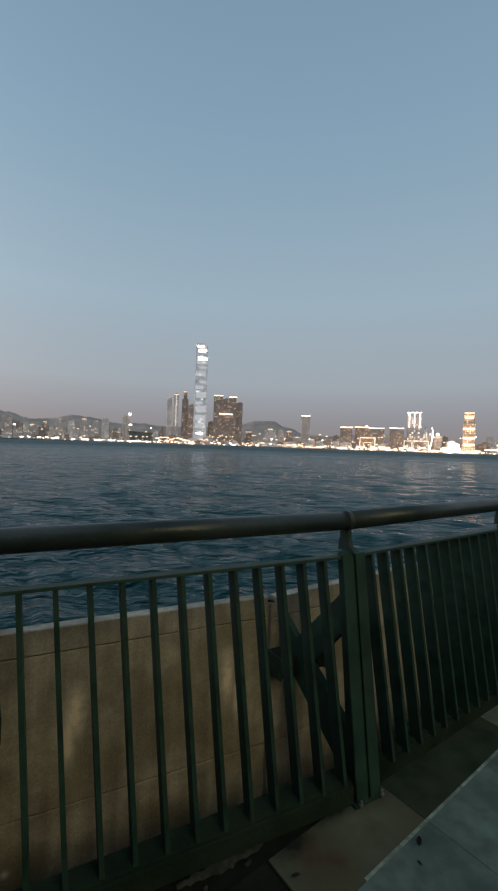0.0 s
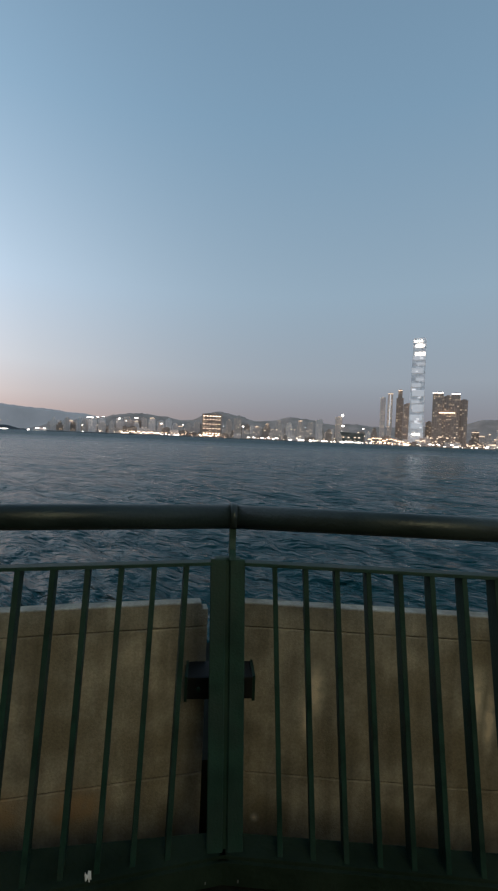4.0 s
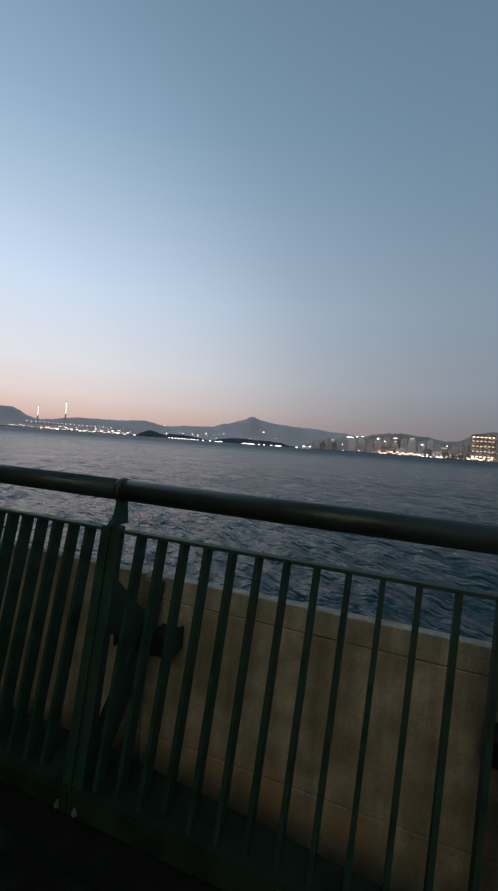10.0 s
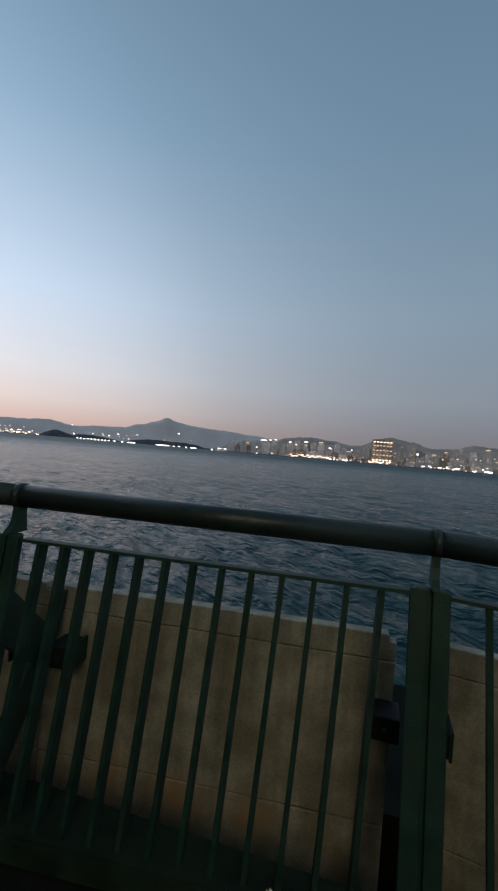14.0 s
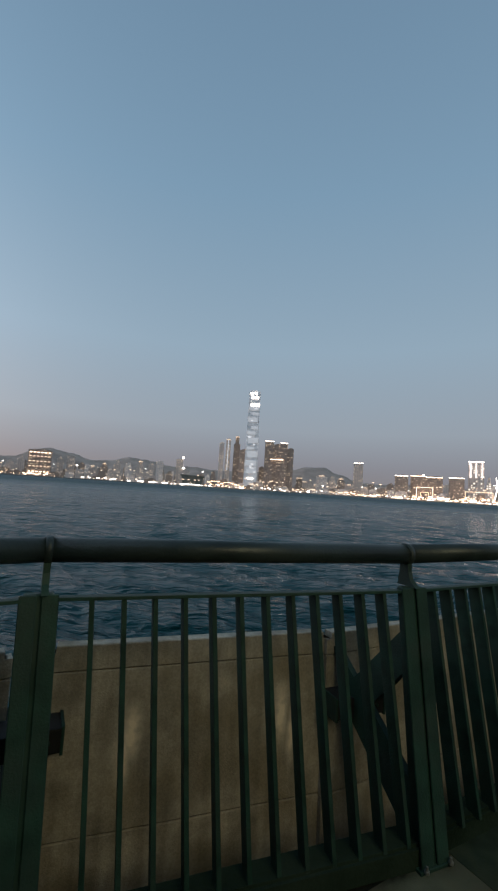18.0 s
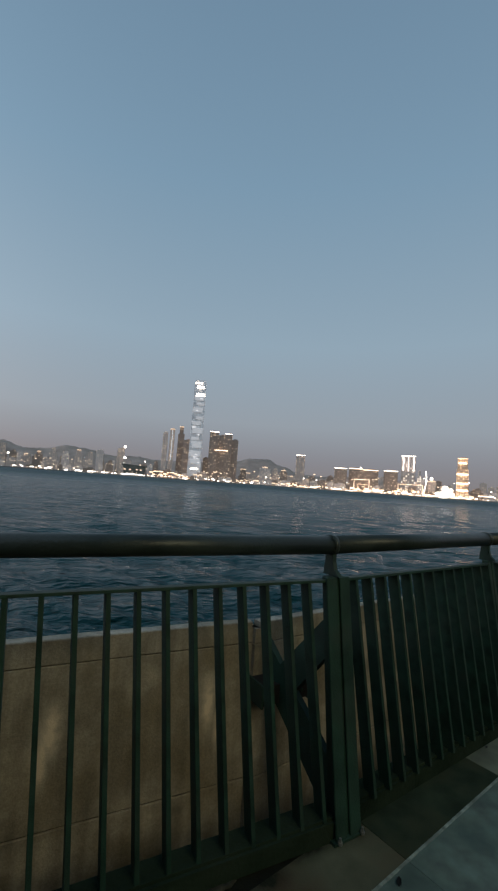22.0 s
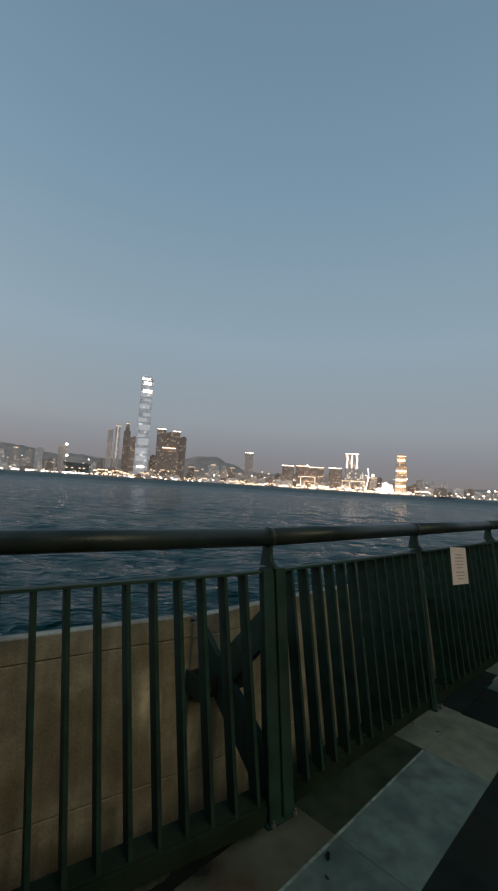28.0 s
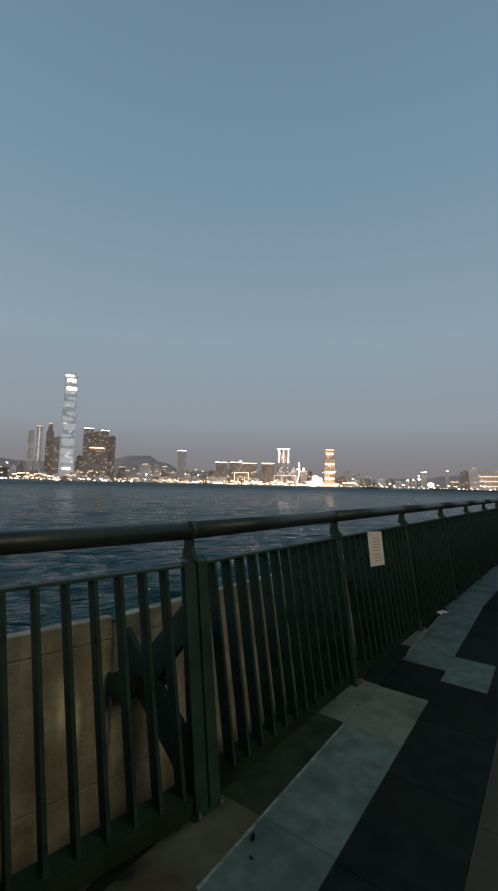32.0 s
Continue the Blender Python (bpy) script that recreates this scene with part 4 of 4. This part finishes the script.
lamp_string("port_lamps", 94.5, 90, 16, 3350, 0.05, 0.3, G_DIM, 3.0, "faint lamps at the end of the port", 33)
lamp_string("hillside_lights", 76, 60, 34, 3650, 0.4, 1.1, G_DIM, 2.6, "faint lights scattered on the hillside", 36)


def shore_lamp(az, el, dist, r, mat, label, wide=1.0):
    p = polar(az, dist)
    bm = bmesh.new()
    bmesh.ops.create_icosphere(bm, subdivisions=2, radius=r, matrix=Matrix.Diagonal((wide, 1, 0.8, 1)))
    ob = mesh_ob("shore_lamp", bm, mat)
    ob.matrix_world = pose(p.x, p.y, up(el, dist), 0, 0, az)
    return tagged(ob, label, "lamp", "lamps of the western shore")


# the row of round lamps on the low spit, then the lit strips and single lamps below the wooded shore
# sphere radius is enlarged to take in each lamp's bloom
for k in range(14):
    shore_lamp(77.0 - k * 0.425, -0.02, 3290, 5.6, G_WHITE, "round white lamp in a row on the low spit")
for a, e, r, wd in ((70.75, -0.02, 5.6, 1.0), (69.8, -0.02, 5.2, 1.0), (68.65, -0.03, 3.2, 10.0), (64.6, -0.02, 4.0, 13.0), (63.1, -0.02, 3.8, 1.8), (62.4, 0.0, 4.6, 1.3), (61.45, -0.02, 4.0, 1.6),
                    (60.5, -0.02, 4.0, 6.0), (57.97, -0.04, 7.0, 1.0), (56.0, -0.03, 6.4, 1.2)):
    shore_lamp(a, e, 3000, r, G_WHITE, "strip of white quay lamps below the wooded shore" if wd > 3 else "white quay lamp below the wooded shore", wd)
for a, e, r, wd in ((76.0, 1.6, 4.0, 1.0), (75.7, 0.5, 6.5, 1.0), (73.5, 0.68, 5.0, 1.0), (72.2, 0.66, 4.2, 1.6), (71.5, 0.62, 4.6, 1.6), (70.4, 0.95, 4.4, 2.2), (68.0, 1.08, 4.4, 1.3), (69.0, 0.4, 4.0, 1.6), (62.6, 1.72, 5.0, 2.2)):
    shore_lamp(a, e, 3900, r, G_WARM, "white floodlight on the dusky hillside", wd)
for a, e, r, wd in ((57.0, 0.21, 3.2, 3.5), (56.2, 0.21, 3.4, 2.0), (51.0, 1.87, 3.2, 7.0), (50.1, 1.97, 3.4, 2.0), (49.4, 2.05, 3.0, 2.2), (47.42, 1.9, 6.0, 1.1), (46.56, 1.63, 3.6, 1.0), (45.3, 2.1, 3.0, 4.0), (51.9, 0.83, 3.6, 1.0), (51.83, 0.0, 4.2, 1.2)):
    shore_lamp(a, e, 2560, r, G_WHITE, "strip of white roof lamps on an estate" if wd > 3 else "white lamp among the western estates", wd)


lamp_string("roof_lamps", 44, 14, 10, 2480, 1.5, 2.3, G_WHITE, 3.2, "white lamps on roofs of the western shore", 37)
lamp_string("roof_lamps", 2, -30, 14, 2180, 1.0, 2.2, G_WHITE, 3.0, "white lamps on roofs of the eastern shore", 38)


def bright_light(az, el, dist, r, mat, label, wide=1.0):
    p = polar(az, dist)
    bm = bmesh.new()
    bmesh.ops.create_icosphere(bm, subdivisions=2, radius=r)
    bm.transform(Matrix.Diagonal((wide, wide, 1, 1)))
    ob = mesh_ob("floodlight", bm, mat)
    ob.matrix_world = pose(p.x, p.y, up(el, dist), 0, 0, az)
    return tagged(ob, label, "floodlight")


def flared_hall():
    """A dark waterfront hall, wider at its roof than at its foot."""
    az, dist = 16.3, 2060
    p = polar(az, dist)
    th = thing("waterfront_hall", pose(p.x, p.y, WATER_Z, 0, 0, az), "dark low waterfront hall with an overhanging roof", "building")
    bm = bmesh.new()
    vs = add_box(bm, (110, 50, 44), pose(0, 0, 26))
    for v in vs:
        if v.co.z < 26:
            v.co.x *= 0.8
        elif v.co.x < 0:
            v.co.z += 6
    part("hall", bm, HALL, th)
    part("roof", box((116, 56, 5), pose(0, 0, 50, 0, 2.6, 0)), HALL, th)
    for xx in (-42, -18, 12, 30):
        part("lit_window", box((9, 1, 4), pose(xx, -25.6, 30)), G_DIM, th)
    return th


flared_hall()


def lit_frontage(az0, az1, el0, el1, mat, label, seed, fill=0.75):
    """A run of lit shop fronts and pier sheds along the water."""
    rng = random.Random(seed)
    mid = (az0 + az1) / 2
    dist = 1884 + max(0, mid - 20) * 22
    p = polar(mid, dist)
    th = thing("lit_frontage", pose(p.x, p.y, WATER_Z, 0, 0, mid), label, "light strip", "lit waterfronts")
    w = abs(az0 - az1) * math.pi / 180 * dist
    x = -w / 2
    while x < w / 2:
        ww = rng.uniform(4, 18)
        if rng.random() < fill:
            z0, z1 = up(el0, dist) - WATER_Z, (up(el1, dist) - WATER_Z)
            hh = rng.uniform(2.5, 6)
            part("lit_front", box((ww, 2, hh), pose(x + ww / 2, 0, z0 + (z1 - z0) * rng.random() ** 1.6)), mat, th)
        x += ww + rng.uniform(0, 4)
    return th


for k, (a0, a1, e0, e1, mt_, tx, fl) in enumerate((
        (23.5, 14.8, 0.08, 0.12, G_WHITE, "white lit pier edge", 0.8), (14.6, 10.4, 0.1, 0.75, G_AMBER, "cluster of amber lit stalls on the quay", 0.95),
        (9.8, 4.0, 0.0, 0.3, G_WHITE, "white lit pier edge", 0.5), (8.5, 4.0, 0.5, 1.3, G_DIM, "warm lit podium fronts", 0.6), (3.6, -3.4, 0.05, 0.5, G_DIM, "dim warm lit fronts", 0.5),
        (-4.2, -6.8, 0.1, 0.7, G_AMBER, "amber lit fronts on the quay", 0.9), (-6.8, -11.6, 0.05, 0.4, G_WARM, "warm lit fronts on the quay", 0.8),
        (-11.8, -22.8, 0.05, 0.45, G_WARM, "warm lit fronts on the quay", 0.6), (-14, -22.8, 0.2, 0.6, G_AMBER, "amber lit fronts on the quay", 0.4),
        (-25.2, -29, 0.05, 0.5, G_WARM, "warm lit fronts on the quay", 0.7),
        (47.2, 42.4, 0.08, 0.35, G_WARM, "bright warm lit fronts on the western quay", 0.95), (42.4, 39.8, 0.05, 0.2, G_WHITE, "white lit pier on the quay", 0.6),
        (37, 33.5, 0.1, 0.35, G_WARM, "warm lit fronts on the western quay", 0.8), (31, 24, 0.05, 0.3, G_WHITE, "scattered white lit fronts", 0.3))):
    lit_frontage(a0, a1, e0, e1, mt_, tx, 90 + k, fl)


def light_sail():
    """A thin curved mast of light beside the stepped tower."""
    p = polar(-21.75, 1980)
    th = thing("light_mast", pose(p.x, p.y, up(0.4, 1980), 0, 0, -21.75), "thin curved mast outlined in white light", "light mast")
    for k in range(10):
        f = k / 10
        part("light_tube", box((3.2, 1.4, 10.5), pose(9 * math.sin(f * 2.6) - 3, 0, 5 + f * 92, 0, 14 * math.cos(f * 2.6), 0)), G_WHITE, th)
    return th


light_sail()
bright_light(17.7, 3.6, 2300, 7, G_WHITE, "bright white rooftop floodlight on a block")
bright_light(17.6, 2.2, 2240, 5, G_WHITE, "white floodlight on a mast", 1.6)
# five overlapping glowing blobs build the glare round one quay floodlight
bright_light(-23.9, 0.3, 1880, 13, G_WHITE, "glaring white floodlight on the quay", 1.8)
bright_light(-24.1, 1.0, 1880, 13, G_WHITE, "glowing blob shaping the glare of the quay floodlight")
bright_light(-24.7, 0.85, 1880, 9, G_WHITE, "glowing blob shaping the glare of the quay floodlight")
bright_light(-24.9, 0.35, 1880, 8, G_WHITE, "glowing blob shaping the glare of the quay floodlight")
bright_light(-23.3, 0.35, 1880, 9, G_WHITE, "glowing blob shaping the glare of the quay floodlight", 1.4)
bright_light(-21.9, 1.9, 1990, 5, G_WHITE, "white rooftop floodlight on the far shore")
bright_light(-13.9, 3.1, 2000, 4, G_WHITE, "white rooftop floodlight on the far shore")
bright_light(0.5, 0.12, 1885, 5, G_WHITE, "white floodlight on the quay")
bright_light(-35.8, 0.97, 2200, 4, G_WHITE, "white crane light on the far shore", 1.5)
bright_light(-36.43, 1.03, 2200, 3.5, G_WHITE, "white crane light on the far shore")
bright_light(-37.13, 1.5, 2150, 4, G_WHITE, "white crane light on the far shore")
bright_light(-37.13, 1.1, 2150, 4.5, G_WHITE, "white crane light on the far shore", 1.5)
bright_light(-38.48, 0.43, 1500, 8, G_WHITE, "glaring white quay floodlight on the far shore", 1.3)
bright_light(-22.5, 2.19, 1985, 6.5, G_WHITE, "round white light on a block")


def light_frame(az0, az1, e0, e1, dist, mat, label):
    """A rectangle of light tubes on a facade."""
    p = polar((az0 + az1) / 2, dist)
    w, h = abs(az1 - az0) * math.pi / 180 * dist, up(e1, dist) - up(e0, dist)
    th = thing("illuminated_sign", pose(p.x, p.y, up(e0, dist), 0, 0, (az0 + az1) / 2), label, "sign")
    for q, sz in (((0, h), (w, 1.5, 1.5)), ((-w / 2, h / 2), (1.5, 1.4, h)), ((w / 2, h / 2), (1.5, 1.4, h))):
        part("light_tube", box(sz, pose(q[0], 0, q[1])), mat, th)
    return th


light_frame(-13.1, -15.0, 0.25, 1.55, 1965, G_WARM, "rectangle of warm light tubes on a waterfront facade")
light_frame(-13.6, -14.5, 0.25, 0.95, 1964, G_AMBER, "small rectangle of amber light tubes")
light_frame(-18.6, -21.5, 0.25, 1.3, 1965, G_AMBER, "wide rectangle of amber light tubes")


def bridge_pylon(az, el, dist):
    p = polar(az, dist)
    h = up(el, dist) - WATER_Z
    th = thing("bridge_pylon", pose(p.x, p.y, WATER_Z, 0, 0, az), "slim pale bridge pylon with a lit head", "bridge pylon", "bridge pylons")
    bm = bmesh.new()
    add_cyl(bm, 9, h, pose(0, 0, h / 2), 12, 4)
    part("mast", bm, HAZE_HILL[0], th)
    part("lit_head", box((6.5, 6, h * 0.40), pose(0, -6, h * 0.77)), G_PYLON, th)
    return th


bridge_pylon(91.4, 2.72, 4150)
bridge_pylon(88.3, 3.54, 4150)
p = polar(86.0, 4120)
deck = thing("bridge_deck", pose(p.x, p.y, up(0.62, 4120), 0, 0, 86.0), "long low bridge deck with road lamps", "bridge")
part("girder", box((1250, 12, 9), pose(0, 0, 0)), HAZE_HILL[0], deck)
for k in range(36):
    part("road_lamp", box((5, 2, 4.5), pose(-610 + k * 35, -8, 8)), G_WARM, deck)


# small boats near the far shore
def ferry(az, dist, length):
    p = polar(az, dist)
    th = thing("ferry", pose(p.x, p.y, WATER_Z, 0, 0, az), "small dark ferry low on the water", "boat")
    bm = bmesh.new()
    vs = add_box(bm, (length, 6, 3), pose(0, 0, 1.2))
    for v in vs:
        if v.co.z < 1:
            v.co.x *= 0.8
    part("hull", bm, HAZE_HILL[2], th)
    part("deckhouse", box((length * 0.5, 4.5, 2.4), pose(-length * 0.1, 0, 3.9), 0.2), HAZE_HILL[2], th)
    return th


ferry(-31.3, 900, 34)


# ------------------------------------------------------------------ paving
PAVING = bpy.data.objects["pavement"]


# the bands of stone run at a slight angle to the eastern railing, and beside it from PAVE_TURN on
DIR_P = (DIR_D - IN_D * 0.052).normalized()
IN_P = Vector((DIR_P.y, -DIR_P.x))
PAVE_TURN = 4.4


def paving(s0, s1, i0, i1, mat, name="paving_stone", z=0.0):
    """One stone of the promenade, between s0 and s1 along the eastern railing and i0 and i1 in from it."""
    g = 0.001
    mid = (s0 + s1) / 2
    along = DIR_P if mid < PAVE_TURN else DIR_D
    if mid < PAVE_TURN:
        c = NODE_C + DIR_P * mid + IN_P * (i0 + i1) / 2
    else:
        c = NODE_C + DIR_P * PAVE_TURN + DIR_D * (mid - PAVE_TURN) + IN_D * (i0 + i1) / 2
    bm = bmesh.new()
    vs = add_box(bm, (s1 - s0 - 2 * g, i1 - i0 - 2 * g, 0.03), pose(0, 0, -0.015), 0.0)
    top = [e for e in bm.edges if all(v.co.z > -0.001 for v in e.verts)]
    bmesh.ops.bevel(bm, geom=top, offset=0.0015, segments=1, affect="EDGES")
    ob = mesh_ob(name, bm, mat, PAVING)
    ob.matrix_world = pose(c.x, c.y, z, 0, 0, math.degrees(math.atan2(along.y, along.x)))
    return ob


# the edge course, pale and dark by turns, one pair to each bay
E0, E1, E2, E3 = 0.115, 0.39, 0.72, 1.125
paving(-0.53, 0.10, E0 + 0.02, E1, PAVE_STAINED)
paving(0.10, 0.98, E0, E1, PAVE_OLIVE)
for k in range(8):
    s = 0.98 + 1.485 * k
    paving(s, s + 0.60, E0, E1, PAVE_WARM)
    paving(s + 0.60, s + 1.485, E0, E1, PAVE_DARK)
# the worn white pointing between the two courses
for a, b in ((-0.30, 0.10), (0.10, 0.97), (2.3, 3.6)):
    paving(a, b, E1 - 0.010, E1 + 0.004, POINTING, "pointing", 0.0025)
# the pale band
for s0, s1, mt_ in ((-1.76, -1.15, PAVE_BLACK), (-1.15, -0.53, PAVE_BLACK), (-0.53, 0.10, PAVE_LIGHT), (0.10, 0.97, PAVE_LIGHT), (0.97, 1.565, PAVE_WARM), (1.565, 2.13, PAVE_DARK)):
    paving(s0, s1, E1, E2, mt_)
s = 2.13
while s < 18:
    paving(s, s + 0.61, E1, E2, PAVE_LIGHT)
    s += 0.61
# the dark band with single pale stones
s = -4.2
while s < 18:
    step = 0.55 if 1.8 < s < 2.0 else 0.612
    if 1.8 < s < 2.0:
        paving(s, s + step, E2, E2 + 0.30, PAVE_LIGHT)
        paving(s, s + step, E2 + 0.30, E3, PAVE_DARK)
    else:
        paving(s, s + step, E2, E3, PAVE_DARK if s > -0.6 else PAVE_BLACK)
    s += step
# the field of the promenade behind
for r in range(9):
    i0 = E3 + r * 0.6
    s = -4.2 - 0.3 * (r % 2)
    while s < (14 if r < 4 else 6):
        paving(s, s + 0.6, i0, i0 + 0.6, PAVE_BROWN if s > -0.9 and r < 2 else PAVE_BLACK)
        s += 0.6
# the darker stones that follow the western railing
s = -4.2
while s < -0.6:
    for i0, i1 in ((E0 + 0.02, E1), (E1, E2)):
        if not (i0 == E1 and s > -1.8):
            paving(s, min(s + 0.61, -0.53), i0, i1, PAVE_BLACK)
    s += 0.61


# litter by the railing
def litter(sv, iv, size, turn, base=0.0):
    c = NODE_C + DIR_D * sv + IN_D * iv
    bm = bmesh.new()
    bmesh.ops.create_grid(bm, x_segments=6, y_segments=4, size=0.5)
    rng = random.Random(int(sv * 100))
    for v in bm.verts:
        v.co.x *= size
        v.co.y *= size * 0.6
        v.co.z = 0.012 + rng.uniform(0, 0.03)
    bmesh.ops.solidify(bm, geom=list(bm.faces), thickness=0.002)
    ob = mesh_ob("crumpled_paper", bm, LITTER)
    ob.matrix_world = pose(c.x, c.y, base - 0.008, 0, 0, turn)
    return tagged(ob, "crumpled white paper lying by the railing foot", "litter")


litter(3.72, 0.19, 0.16, 20)
litter(-1.87, -0.005, 0.018, 70, RAIL_LOW)


def leaf(x, y, size, turn):
    bm = bmesh.new()
    vs = [bm.verts.new(Vector(q) * size) for q in ((-0.03, 0, 0), (-0.012, 0.012, 0.004), (0.012, 0.011, 0.005), (0.032, 0, 0.002), (0.012, -0.011, 0.006), (-0.012, -0.012, 0.003))]
    bm.faces.new(vs)
    bmesh.ops.solidify(bm, geom=list(bm.faces), thickness=0.002)
    ob = mesh_ob("fallen_leaf", bm, RUBBER)
    ob.matrix_world = pose(x, y, 0.004, 0, 0, turn)
    return tagged(ob, "dark dry leaf on the paving", "leaf", "fallen leaves")


for x, y, size, tn in ((0.146, 1.528, 0.6, 20), (0.630, 1.687, 0.75, 70), (0.60, 1.60, 0.4, 120), (1.439, 2.588, 0.5, 50), (1.551, 2.50, 0.55, 10), (1.49, 2.55, 0.3, 90)):
    leaf(x, y, size, tn)


# mortar left along the foot of the kerb
def crumbs(name, p, q, wide, high, mat, seed, steps=14):
    """A ragged low ridge of mortar from p to q."""
    rng = random.Random(seed)
    bm = bmesh.new()
    d = (q - p).normalized()
    side = Vector((d.y, -d.x))
    prev = None
    for k in range(steps + 1):
        f = k / steps
        w = wide * math.sin(math.pi * min(0.97, max(0.03, f))) ** 0.5 * rng.uniform(0.65, 1.15)
        c = p + (q - p) * f + side * rng.uniform(-0.1, 0.1) * wide
        h = high * rng.uniform(0.5, 1.0)
        cur = [bm.verts.new((*(c + side * w * u), z)) for u, z in ((-0.5, -0.004), (-0.2, h), (0.2, h * 0.8), (0.5, -0.004))]
        if prev:
            for a0, a1, b0, b1 in zip(prev, prev[1:], cur, cur[1:]):
                bm.faces.new((a0, b0, b1, a1))
        prev = cur
    bmesh.ops.recalc_face_normals(bm, faces=bm.faces)
    return mesh_ob(name, bm, mat, PAVING)


DIR_MC = (NODE_C - NODE_M).normalized()
IN_MC = Vector((DIR_MC.y, -DIR_MC.x))
crumbs("mortar_ridge", NODE_M + DIR_MC * 0.66 + IN_MC * 0.196, NODE_M + DIR_MC * 1.0 + IN_MC * 0.178, 0.046, 0.005, MORTAR, 5, 22)
for s_, i_, l_ in ((0.62, 0.215, 0.02), (0.74, 0.245, 0.016), (0.90, 0.225, 0.03)):
    crumbs("mortar_crumb", NODE_M + DIR_MC * s_ + IN_MC * i_, NODE_M + DIR_MC * (s_ + l_) + IN_MC * (i_ - 0.006), 0.016, 0.006, MORTAR, int(s_ * 100), 6)
